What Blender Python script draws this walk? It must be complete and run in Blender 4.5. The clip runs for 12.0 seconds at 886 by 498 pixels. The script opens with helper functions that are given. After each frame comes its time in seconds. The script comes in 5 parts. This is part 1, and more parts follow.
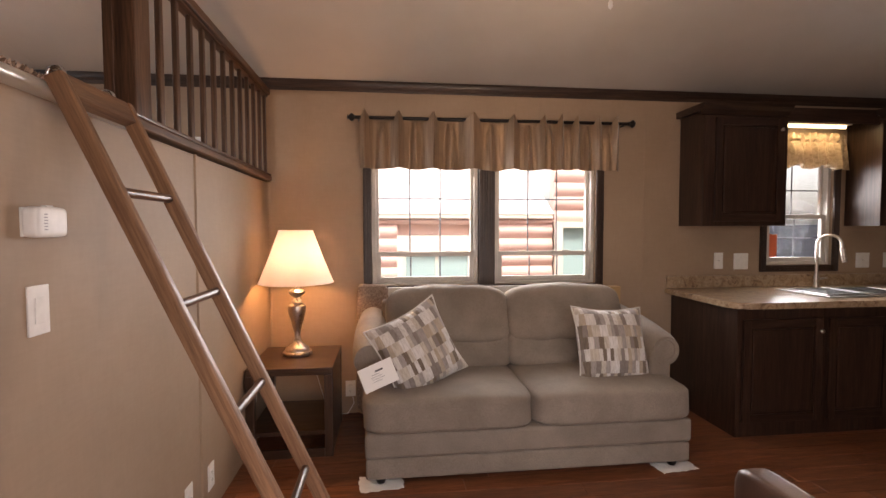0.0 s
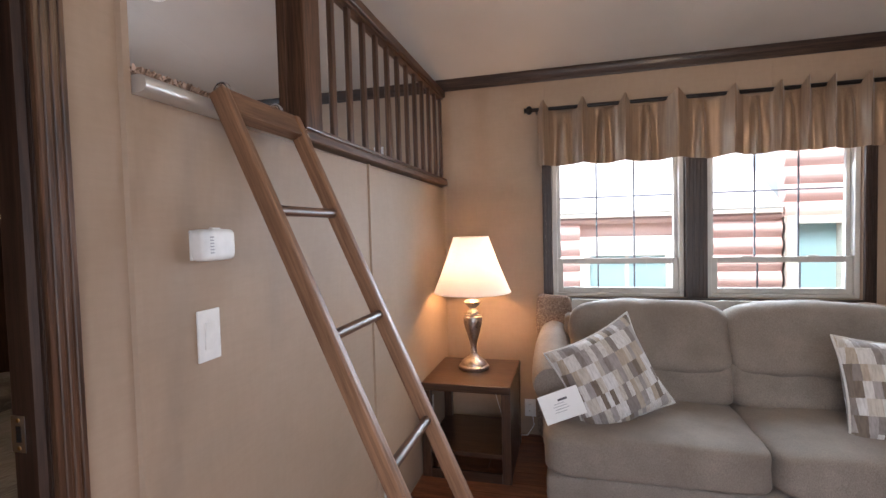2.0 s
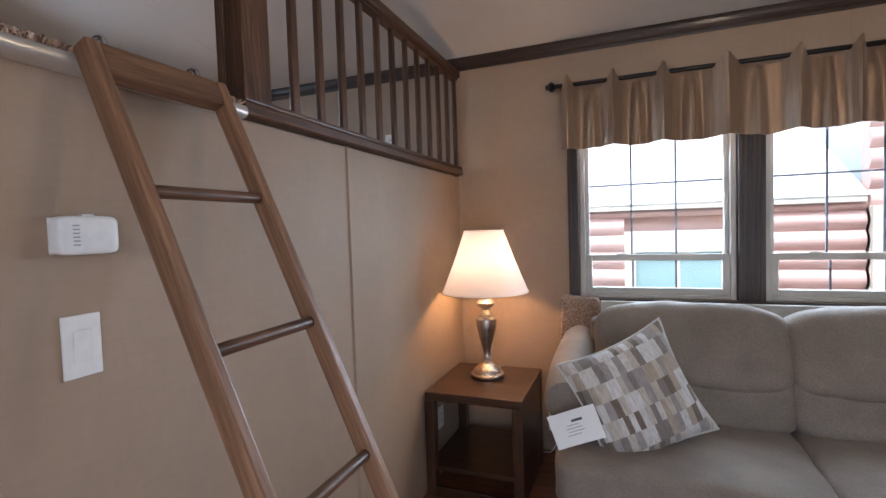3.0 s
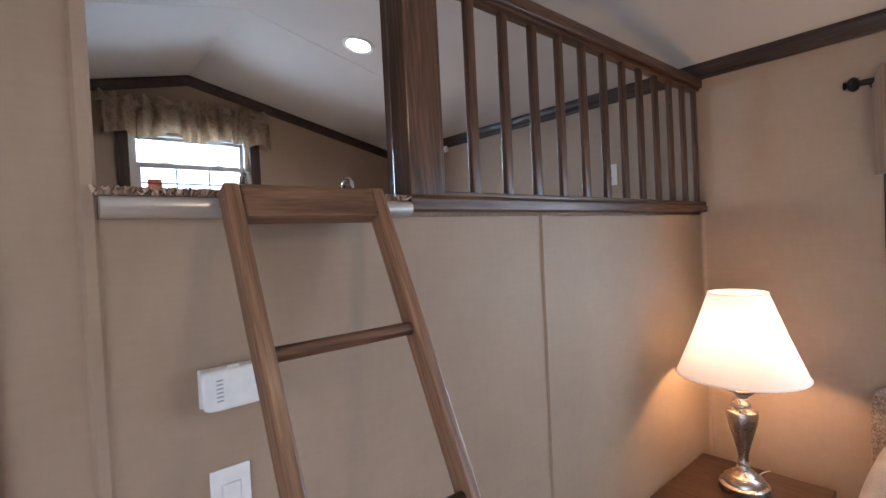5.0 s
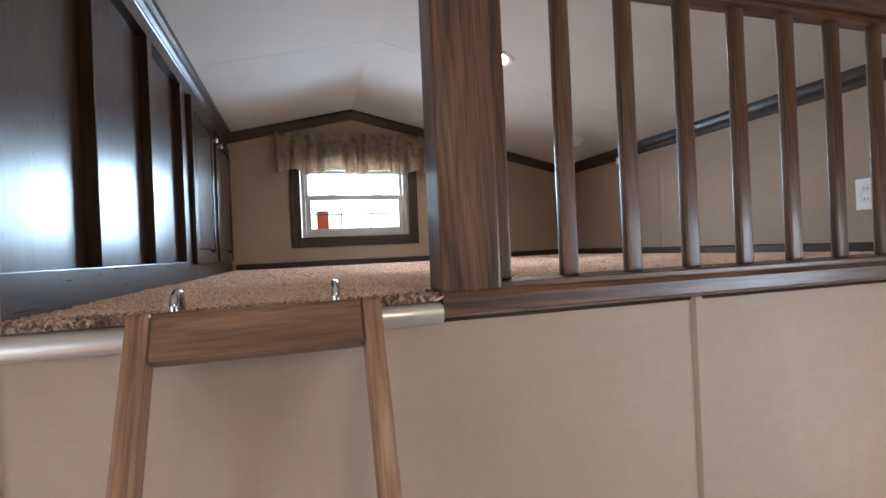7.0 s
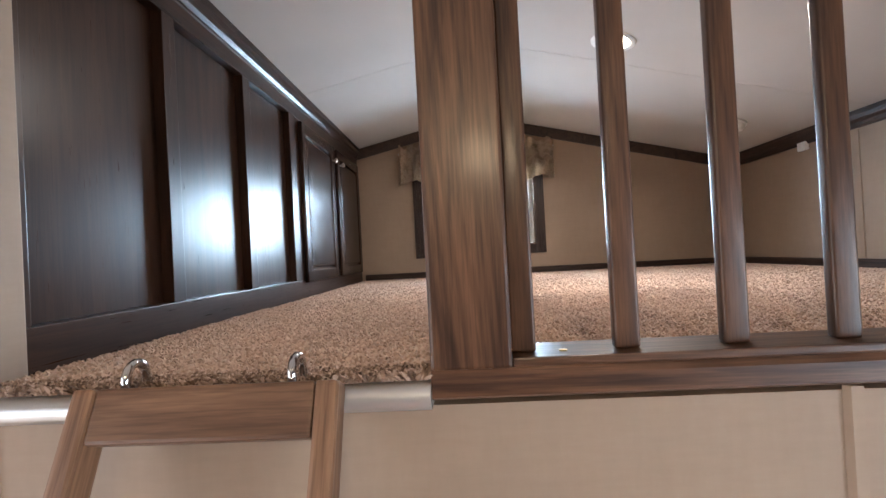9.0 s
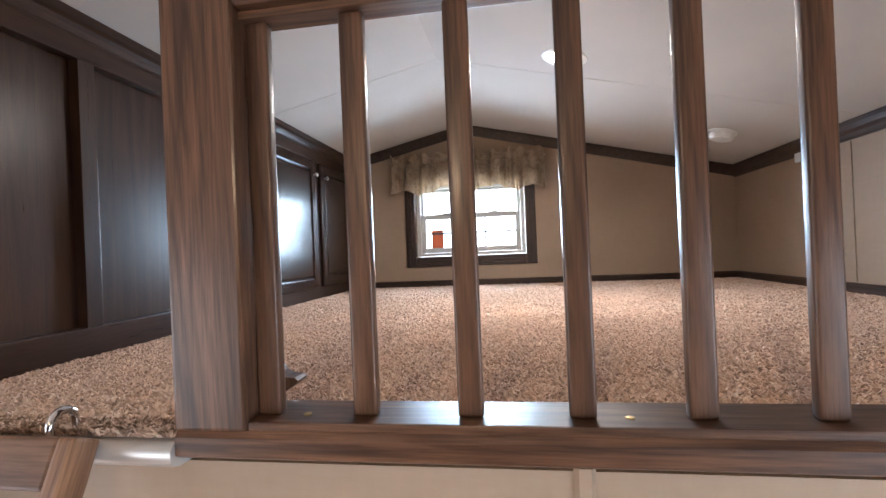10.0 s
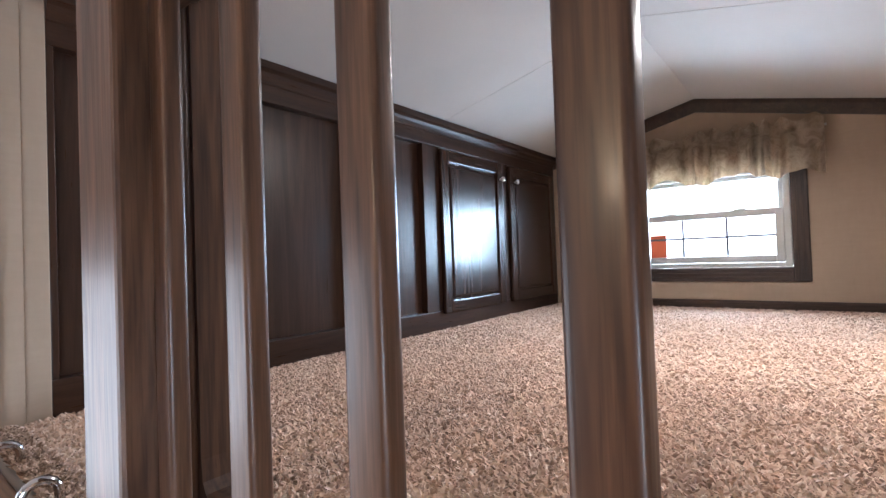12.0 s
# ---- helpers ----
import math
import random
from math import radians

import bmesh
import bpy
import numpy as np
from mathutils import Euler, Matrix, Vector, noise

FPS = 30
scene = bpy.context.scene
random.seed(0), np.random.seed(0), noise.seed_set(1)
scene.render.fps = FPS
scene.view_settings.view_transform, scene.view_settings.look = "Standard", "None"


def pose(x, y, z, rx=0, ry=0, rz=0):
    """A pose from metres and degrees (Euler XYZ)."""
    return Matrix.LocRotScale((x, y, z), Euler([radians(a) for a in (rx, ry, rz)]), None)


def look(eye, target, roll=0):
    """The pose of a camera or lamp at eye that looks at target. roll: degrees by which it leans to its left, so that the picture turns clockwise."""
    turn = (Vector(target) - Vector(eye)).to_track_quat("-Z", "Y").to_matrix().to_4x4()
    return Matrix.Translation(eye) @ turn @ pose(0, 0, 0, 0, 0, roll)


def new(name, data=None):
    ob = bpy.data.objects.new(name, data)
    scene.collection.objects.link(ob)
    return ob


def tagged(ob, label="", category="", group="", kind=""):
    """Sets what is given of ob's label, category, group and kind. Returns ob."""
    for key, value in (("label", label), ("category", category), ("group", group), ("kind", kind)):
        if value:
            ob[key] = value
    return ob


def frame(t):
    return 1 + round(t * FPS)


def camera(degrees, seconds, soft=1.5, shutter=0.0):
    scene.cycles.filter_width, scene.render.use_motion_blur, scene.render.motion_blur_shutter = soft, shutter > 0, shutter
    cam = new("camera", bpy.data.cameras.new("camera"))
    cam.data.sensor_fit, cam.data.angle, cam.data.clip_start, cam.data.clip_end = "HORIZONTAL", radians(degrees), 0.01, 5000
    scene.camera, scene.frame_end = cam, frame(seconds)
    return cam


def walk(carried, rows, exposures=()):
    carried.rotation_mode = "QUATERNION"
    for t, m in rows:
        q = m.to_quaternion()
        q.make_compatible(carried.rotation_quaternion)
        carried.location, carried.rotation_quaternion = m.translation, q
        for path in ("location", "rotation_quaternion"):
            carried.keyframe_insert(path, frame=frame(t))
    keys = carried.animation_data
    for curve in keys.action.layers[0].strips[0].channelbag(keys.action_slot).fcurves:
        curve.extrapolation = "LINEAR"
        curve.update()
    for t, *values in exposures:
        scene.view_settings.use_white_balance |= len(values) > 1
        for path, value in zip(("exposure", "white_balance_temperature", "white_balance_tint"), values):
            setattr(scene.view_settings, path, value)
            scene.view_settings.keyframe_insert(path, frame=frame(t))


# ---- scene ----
cam = camera(86.2, 12.0)
PATH = [
    (0, (-0.052, 0.233, 1.413), (0.178, 2.218, 1.327), -0.1),
    (0.5, (-0.085, 0.346, 1.435), (-0.208, 2.34, 1.35), -0.7),
    (1, (-0.141, 0.434, 1.45), (-0.505, 2.398, 1.366), -1.0),
    (1.5, (-0.119, 0.479, 1.476), (-0.571, 2.426, 1.397), -1.4),
    (2, (-0.069, 0.558, 1.453), (-0.582, 2.489, 1.372), -1.5),
    (2.5, (0.05, 0.76, 1.406), (-0.602, 2.649, 1.32), -1.7),
    (4.5, (0.132, 1.145, 1.608), (-1.013, 2.784, 1.541), -2.4),
    (5, (0.035, 1.261, 1.688), (-1.475, 2.571, 1.648), -2.8),
    (5.5, (-0.114, 1.393, 1.751), (-1.807, 2.456, 1.731), -2.8),
    (6, (-0.162, 1.536, 1.783), (-1.946, 2.439, 1.775), -3.1),
    (6.5, (-0.12, 1.666, 1.835), (-1.979, 2.403, 1.83), -2.9),
    (8.5, (-0.254, 1.912, 1.933), (-2.252, 1.992, 1.951), -2.5),
    (9, (-0.276, 2.03, 1.959), (-2.274, 1.943, 1.977), -3.0),
    (9.5, (-0.239, 2.258, 2.027), (-2.232, 2.093, 2.037), -2.5),
    (10, (-0.303, 2.463, 2.041), (-2.28, 2.158, 2.048), -2.4),
    (10.5, (-0.504, 2.532, 2.069), (-2.399, 1.892, 2.082), -2.2),
    (11, (-0.657, 2.562, 2.073), (-2.368, 1.528, 2.12), -2.3),
    (11.5, (-0.747, 2.581, 2.099), (-2.364, 1.405, 2.151), -2.3),
    (12, (-0.738, 2.612, 2.104), (-2.314, 1.381, 2.144), -2.1),
]
walk(cam, [(t, look(eye, target, roll)) for t, eye, target, roll in PATH],
     exposures=[(0.0, 1.62, 7500, 24), (0.6, 1.85, 7100, 20), (2.0, 1.80, 5900, 13), (2.5, 1.46, 5600, 11), (4.5, 1.68, 5500, 10), (5.5, 1.84, 5350, 9),
                (6.5, 2.05, 5550, 8), (8.5, 2.30, 5700, 9), (9.6, 2.44, 5800, 10), (10.5, 2.54, 5550, 10), (12.0, 2.48, 5450, 10)])

# ---- world and large lights ----
world = bpy.data.worlds.new("sky")
scene.world = world
world.use_nodes = True
wn = world.node_tree
sky = wn.nodes.new("ShaderNodeTexSky")
sky.sky_type, sky.sun_disc = "NISHITA", False
sky.sun_elevation, sky.sun_rotation = radians(59), radians(192)
sky.air_density, sky.dust_density = 1.0, 4.0
haze = wn.nodes.new("ShaderNodeHueSaturation")
haze.inputs["Saturation"].default_value = 0.45
wn.links.new(sky.outputs[0], haze.inputs["Color"])
wn.links.new(haze.outputs[0], wn.nodes["Background"].inputs[0])
wn.nodes["Background"].inputs[1].default_value = 0.15


def lamp(name, kind, m, energy, color, **more):
    data = bpy.data.lights.new(name, kind)
    data.energy, data.color = energy, color
    for key, value in more.items():
        if key == "size":
            data.size = value
        elif key == "size_y":
            data.shape, data.size_y = "RECTANGLE", value
        elif key == "angle":
            data.angle = value
        elif key == "radius":
            data.shadow_soft_size = value
        elif key == "spread":
            data.spread = value
    ob = new(name, data)
    ob.matrix_world = m
    return ob


SUN = lamp("sun", "SUN", look((0, 0, 10), (0.9, 4.4, 2.5)), 1.5, (1, 0.97, 0.93), angle=radians(22))
# daylight that comes in through the open patio door behind the walker
DOOR_SKY = lamp("door_sky", "AREA", look((0.6, -0.3, 1.25), (0.6, 3, 1.2)), 2.2, (0.80, 0.91, 1.0), size=2.2, size_y=2.1)
TABLE_BULB = lamp("table_bulb", "POINT", pose(-0.67, 3.52, 1.2), 4.0, (1.0, 0.53, 0.22), radius=0.04)
LOFT_SPOT = lamp("loft_spot", "AREA", look((-2.238, 2.680, 2.768), (-2.238, 2.45, 1.5)), 2.4, (1.0, 0.88, 0.75), size=0.13, spread=radians(160))
FAN_BULB = lamp("fan_bulb", "POINT", pose(0.79, 2.14, 2.42), 4.4, (1.0, 0.72, 0.42), radius=0.06)
SINK_TUBE = lamp("sink_tube", "AREA", look((3.4, 3.74, 2.22), (3.4, 3.80, 1.0)), 1.1, (1.0, 0.80, 0.42), size=0.5, size_y=0.05)
BED_BULB = lamp("bed_bulb", "POINT", pose(-2.30, 2.00, 1.42), 2.4, (1.0, 0.70, 0.40), radius=0.08)
# the sky's light in the small loft window
LOFT_SKY = lamp("loft_sky", "AREA", look((-3.76, 2.15, 2.255), (-1.6, 2.25, 1.70)), 9.0, (0.72, 0.88, 1.0), size=0.70, size_y=0.46, spread=radians(135))
# the sky's light in the window over the sink
lamp("sink_window_sky", "AREA", look((3.40, 4.02, 1.52), (3.2, 2.6, 1.0)), 8.0, (0.86, 0.94, 1.0), size=0.50, size_y=0.85, spread=radians(150))
# the sky's light in the living-room windows
for _x in (0.238, 1.190):
    lamp("window_sky", "AREA", look((_x, 4.02, 1.56), (_x, 2.6, 1.0)), 8.0, (0.86, 0.94, 1.0), size=0.74, size_y=1.05, spread=radians(150))

# ---- materials ----
MATS = {}


def mat(name, color, rough=0.6, metal=0.0, coat=0.0, sheen=0.0, emit=None, strength=0.0):
    m = bpy.data.materials.new(name)
    m.use_nodes = True
    b = m.node_tree.nodes["Principled BSDF"]
    b.inputs["Base Color"].default_value = (*color, 1)
    b.inputs["Roughness"].default_value = rough
    b.inputs["Metallic"].default_value = metal
    b.inputs["Coat Weight"].default_value = coat
    b.inputs["Coat Roughness"].default_value = 0.18
    b.inputs["Sheen Weight"].default_value = sheen
    if emit:
        b.inputs["Emission Color"].default_value = (*emit, 1)
        b.inputs["Emission Strength"].default_value = strength
    MATS[name] = m
    return m


def tex(m, kind, scale, coords="Object", stretch=(1, 1, 1), **more):
    """A texture node on stretched coordinates."""
    t = m.node_tree
    co = t.nodes.new("ShaderNodeTexCoord")
    mp = t.nodes.new("ShaderNodeMapping")
    mp.inputs["Scale"].default_value = stretch
    t.links.new(co.outputs[coords], mp.inputs[0])
    n = t.nodes.new(kind)
    t.links.new(mp.outputs[0], n.inputs["Vector"])
    n.inputs["Scale"].default_value = scale
    for key, value in more.items():
        n.inputs[key].default_value = value
    return n


def ramp(m, src, stops):
    r = m.node_tree.nodes.new("ShaderNodeValToRGB")
    els = r.color_ramp.elements
    while len(els) < len(stops):
        els.new(0.5)
    for e, (p, c) in zip(els, stops):
        e.position, e.color = p, (*c, 1)
    m.node_tree.links.new(src, r.inputs[0])
    return r.outputs[0]


def mix(m, a, b, fac, mode="MIX"):
    n = m.node_tree.nodes.new("ShaderNodeMix")
    n.data_type, n.blend_type = "RGBA", mode
    for sock, v in ((n.inputs[6], a), (n.inputs[7], b), (n.inputs[0], fac)):
        if hasattr(v, "links"):
            m.node_tree.links.new(v, sock)
        else:
            sock.default_value = v if isinstance(v, float) else (*v, 1)
    return n.outputs[2]


def base(m, sock):
    m.node_tree.links.new(sock, m.node_tree.nodes["Principled BSDF"].inputs["Base Color"])


def rough(m, src, lo, hi):
    r = m.node_tree.nodes.new("ShaderNodeMapRange")
    r.inputs["To Min"].default_value, r.inputs["To Max"].default_value = lo, hi
    m.node_tree.links.new(src, r.inputs["Value"])
    m.node_tree.links.new(r.outputs[0], m.node_tree.nodes["Principled BSDF"].inputs["Roughness"])


def bump(m, src, strength, distance=0.002):
    t = m.node_tree
    n = t.nodes.new("ShaderNodeBump")
    n.inputs["Strength"].default_value, n.inputs["Distance"].default_value = strength, distance
    t.links.new(src, n.inputs["Height"])
    b = t.nodes["Principled BSDF"]
    if b.inputs["Normal"].links:
        t.links.new(b.inputs["Normal"].links[0].from_socket, n.inputs["Normal"])
    t.links.new(n.outputs[0], b.inputs["Normal"])


def shade(c, k):
    return tuple(min(1.0, v * k) for v in c)


def wood(name, dark, light, axis, rgh=0.35, coat=0.3, vary=0.25, rings=0.0, grain=0.75, relief=0.25, wavy=0.0):
    """Stained wood with its grain along one axis of the object."""
    m = mat(name, dark, rgh, coat=coat)
    along = [1.0, 1.0, 1.0]
    along["xyz".index(axis)] = 0.06
    broad = tex(m, "ShaderNodeTexNoise", 13, stretch=along, Detail=5.0, Roughness=0.62, Distortion=2.2)
    along["xyz".index(axis)] = 0.035
    fine = tex(m, "ShaderNodeTexNoise", 190, stretch=along, Detail=3.0, Roughness=0.7)
    c = ramp(m, broad.outputs[0], [(0.36, dark), (0.50, tuple((a + b) / 2 for a, b in zip(dark, light))), (0.64, light)])
    g = ramp(m, fine.outputs[0], [(0.38, (0.34, 0.31, 0.29)), (0.55, (1, 1, 1))])
    c = mix(m, c, g, grain, "MULTIPLY")
    if rings:
        along["xyz".index(axis)] = 0.07
        wave = tex(m, "ShaderNodeTexWave", 38, stretch=along, Distortion=9.0, Detail=2.5)
        wave.bands_direction = "DIAGONAL"
        wave.inputs["Detail Scale"].default_value = 0.5
        c = mix(m, c, ramp(m, wave.outputs["Fac"], [(0.05, (0.42, 0.36, 0.32)), (0.50, (1, 1, 1))]), rings, "MULTIPLY")
    info = m.node_tree.nodes.new("ShaderNodeObjectInfo")
    v = ramp(m, info.outputs["Random"], [(0, (1 - vary,) * 3), (1, (1.0, 1.0, 1.0))])
    base(m, mix(m, c, v, 1.0, "MULTIPLY"))
    rough(m, fine.outputs[0], rgh + 0.12, rgh - 0.08)
    bump(m, fine.outputs[0], relief, 0.0008)
    if wavy:
        bump(m, tex(m, "ShaderNodeTexNoise", 5, Detail=3.0).outputs[0], wavy, 0.012)
    m.node_tree.nodes["Principled BSDF"].inputs["Specular IOR Level"].default_value = 0.38
    return m


def woods(name, dark, light, **more):
    return {a: wood(name + "_" + a, dark, light, a, **more) for a in "xyz"}


OAK = woods("stained_oak", (0.064, 0.031, 0.0175), (0.180, 0.090, 0.049), rgh=0.36, coat=0.14, rings=0.42, grain=0.55)
LADDER = woods("ladder_oak", (0.140, 0.068, 0.036), (0.300, 0.162, 0.088), rgh=0.42, coat=0.08, rings=0.22, grain=0.45)
ESPRESSO = woods("espresso", (0.028, 0.0135, 0.009), (0.062, 0.032, 0.021), rgh=0.36, coat=0.08)
TRIM = woods("dark_trim", (0.030, 0.016, 0.011), (0.070, 0.038, 0.025), rgh=0.38, coat=0.2)
WALNUT = woods("table_walnut", (0.038, 0.017, 0.009), (0.085, 0.040, 0.021), rgh=0.33, coat=0.25)
LOFTWOOD = woods("loft_panel", (0.026, 0.0115, 0.0065), (0.052, 0.0240, 0.0135), rgh=0.29, coat=0.0, vary=0.1, grain=0.35, relief=0.06, wavy=0.10)
LOFTDOOR = woods("loft_door", (0.020, 0.0090, 0.0055), (0.038, 0.018, 0.0105), rgh=0.22, coat=0.0, vary=0.1, grain=0.30, relief=0.04, wavy=0.08)
for _w in list(LOFTWOOD.values()) + list(LOFTDOOR.values()):
    _w.node_tree.nodes["Principled BSDF"].inputs["Specular IOR Level"].default_value = 0.30

# vinyl-covered wall board with a faint linen weave
WALL = mat("wall_board", (0.40, 0.29, 0.205), 0.62)
_weave = tex(WALL, "ShaderNodeTexNoise", 55, stretch=(1, 1, 0.25), Detail=4.0, Roughness=0.7)
_weave2 = tex(WALL, "ShaderNodeTexNoise", 60, stretch=(0.2, 0.2, 1.4), Detail=4.0, Roughness=0.7)
_mott = tex(WALL, "ShaderNodeTexNoise", 2.2, Detail=4.0)
_c = ramp(WALL, _mott.outputs[0], [(0.3, (0.338, 0.246, 0.172)), (0.7, (0.384, 0.282, 0.200))])
_w = ramp(WALL, _weave.outputs[0], [(0.3, (0.86, 0.85, 0.84)), (0.65, (1, 1, 1))])
_w2 = ramp(WALL, _weave2.outputs[0], [(0.3, (0.86, 0.85, 0.84)), (0.65, (1, 1, 1))])
base(WALL, mix(WALL, mix(WALL, _c, _w, 0.4, "MULTIPLY"), _w2, 0.4, "MULTIPLY"))
bump(WALL, _weave.outputs[0], 0.07, 0.001)
bump(WALL, _weave2.outputs[0], 0.07, 0.001)

CEIL = mat("ceiling_board", (0.54, 0.525, 0.50), 0.85)
_n = tex(CEIL, "ShaderNodeTexNoise", 120, Detail=4.0, Roughness=0.7)
_n2 = tex(CEIL, "ShaderNodeTexNoise", 1.8, Detail=3.0)
base(CEIL, ramp(CEIL, _n2.outputs[0], [(0.3, (0.515, 0.485, 0.45)), (0.7, (0.575, 0.545, 0.51))]))
bump(CEIL, _n.outputs[0], 0.30, 0.002)

CARPET = mat("carpet_pile", (0.36, 0.23, 0.16), 0.95, sheen=0.25)
_n = tex(CARPET, "ShaderNodeTexNoise", 75, Detail=3.0, Roughness=0.75)
_n2 = tex(CARPET, "ShaderNodeTexNoise", 2.5, Detail=3.0)
_g = CARPET.node_tree.nodes.new("ShaderNodeNewGeometry")
_tuft = ramp(CARPET, _g.outputs["Random Per Island"], [(0.0, (0.50, 0.345, 0.255)), (0.2, (0.68, 0.485, 0.370)), (0.75, (0.77, 0.575, 0.450)), (1.0, (0.84, 0.69, 0.57))])
_pile = ramp(CARPET, _n.outputs[0], [(0.30, (0.80, 0.77, 0.74)), (0.62, (1.0, 1.0, 1.0))])
_wear = ramp(CARPET, _n2.outputs[0], [(0.3, (0.86, 0.86, 0.86)), (0.7, (1.0, 1.0, 1.0))])
base(CARPET, mix(CARPET, mix(CARPET, _tuft, _pile, 0.25, "MULTIPLY"), _wear, 1.0, "MULTIPLY"))
bump(CARPET, _n.outputs[0], 0.3, 0.004)
PAD = mat("carpet_bed", (0.33, 0.21, 0.15), 0.95, sheen=0.2)
_n = tex(PAD, "ShaderNodeTexNoise", 95, Detail=4.0, Roughness=0.8)
_n2 = tex(PAD, "ShaderNodeTexVoronoi", 110)
_a = ramp(PAD, _n.outputs[0], [(0.30, (0.48, 0.325, 0.22)), (0.50, (0.60, 0.42, 0.295)), (0.70, (0.70, 0.51, 0.375))])
# darker at the cell edges: shade between tufts, put into the bed's colour
_b = ramp(PAD, _n2.outputs["Distance"], [(0.1, (1.0, 1.0, 1.0)), (0.8, (0.6, 0.57, 0.54))])
base(PAD, mix(PAD, _a, _b, 0.4, "MULTIPLY"))
bump(PAD, _n2.outputs["Distance"], 0.4, 0.005)

FRINGE = mat("frayed_yarn", (0.36, 0.25, 0.18), 0.95)
_g = FRINGE.node_tree.nodes.new("ShaderNodeNewGeometry")
base(FRINGE, ramp(FRINGE, _g.outputs["Random Per Island"], [(0.0, (0.12, 0.075, 0.05)), (0.35, (0.30, 0.20, 0.14)), (0.7, (0.52, 0.37, 0.28)), (1.0, (0.74, 0.58, 0.47))]))
OFFCUT = mat("shaggy_offcut", (0.30, 0.22, 0.17), 0.95)
_n = tex(OFFCUT, "ShaderNodeTexNoise", 110, Detail=4.0, Roughness=0.8)
base(OFFCUT, ramp(OFFCUT, _n.outputs[0], [(0.35, (0.13, 0.085, 0.06)), (0.50, (0.28, 0.20, 0.15)), (0.65, (0.44, 0.34, 0.27))]))
bump(OFFCUT, _n.outputs[0], 0.8, 0.008)
SOFA = mat("sofa_microfiber", (0.33, 0.285, 0.235), 0.80, sheen=0.10)
_n = tex(SOFA, "ShaderNodeTexNoise", 260, stretch=(1, 1, 0.6), Detail=3.0, Roughness=0.7)
_n2 = tex(SOFA, "ShaderNodeTexNoise", 5, Detail=4.0)
base(SOFA, mix(SOFA, ramp(SOFA, _n2.outputs[0], [(0.3, (0.205, 0.167, 0.133)), (0.7, (0.285, 0.238, 0.194))]),
               ramp(SOFA, _n.outputs[0], [(0.35, (0.66, 0.65, 0.64)), (0.65, (1, 1, 1))]), 1.0, "MULTIPLY"))
bump(SOFA, _n.outputs[0], 0.25, 0.001)
bump(SOFA, _n2.outputs[0], 0.5, 0.018)

# woven patchwork of upright brush-stroke blocks
PATCH = mat("pillow_patchwork", (0.5, 0.45, 0.4), 0.85, sheen=0.2)
_t = PATCH.node_tree
_br = tex(PATCH, "ShaderNodeTexBrick", 10.5, coords="Generated", stretch=(1.0, 0.55, 1.0))
_br.offset, _br.squash = 0.37, 0.8
_br.inputs["Mortar Size"].default_value = 0.0
_br.inputs["Brick Width"].default_value, _br.inputs["Row Height"].default_value = 0.62, 0.85
_br.inputs["Color1"].default_value, _br.inputs["Color2"].default_value = (0, 0, 0, 1), (1, 1, 1, 1)
_stroke = tex(PATCH, "ShaderNodeTexNoise", 30, coords="Generated", stretch=(2.2, 0.35, 1), Detail=3.0)
_pc = ramp(PATCH, _br.outputs["Color"], [(0.0, (0.165, 0.128, 0.098)), (0.14, (0.33, 0.30, 0.285)), (0.30, (0.50, 0.455, 0.395)),
                                        (0.44, (0.60, 0.58, 0.555)), (0.58, (0.225, 0.195, 0.178)), (0.70, (0.41, 0.345, 0.27)), (0.84, (0.63, 0.62, 0.61))])
_t.nodes[-1].color_ramp.interpolation = "CONSTANT"
_ps = ramp(PATCH, _stroke.outputs[0], [(0.35, (0.72, 0.71, 0.70)), (0.6, (1, 1, 1))])
base(PATCH, mix(PATCH, _pc, _ps, 0.8, "MULTIPLY"))

PIPING = mat("pale_piping", (0.56, 0.54, 0.50), 0.8)
FABRIC = mat("valance_satin", (0.38, 0.29, 0.20), 0.36, metal=0.35, sheen=0.2)
_n = tex(FABRIC, "ShaderNodeTexNoise", 90, stretch=(1, 1, 0.05), Detail=3.0)
base(FABRIC, ramp(FABRIC, _n.outputs[0], [(0.3, (0.255, 0.172, 0.112)), (0.7, (0.345, 0.242, 0.162))]))
bump(FABRIC, _n.outputs[0], 0.2, 0.001)
PRINT = mat("printed_cotton", (0.5, 0.44, 0.33), 0.8)
_n = tex(PRINT, "ShaderNodeTexNoise", 22, Detail=4.0, Distortion=1.2)
base(PRINT, ramp(PRINT, _n.outputs[0], [(0.36, (0.22, 0.155, 0.105)), (0.46, (0.38, 0.290, 0.210)), (0.56, (0.49, 0.390, 0.290)), (0.66, (0.33, 0.250, 0.175))]))

for _m, _k, _tc in ((PRINT, 0.42, (0.56, 0.45, 0.33, 1)),):
    _t = _m.node_tree
    _tr, _mx = _t.nodes.new("ShaderNodeBsdfTranslucent"), _t.nodes.new("ShaderNodeMixShader")
    _tr.inputs[0].default_value, _mx.inputs[0].default_value = _tc, _k
    _t.links.new(_t.nodes["Principled BSDF"].outputs[0], _mx.inputs[1])
    _t.links.new(_tr.outputs[0], _mx.inputs[2])
    _t.links.new(_mx.outputs[0], _t.nodes["Material Output"].inputs[0])

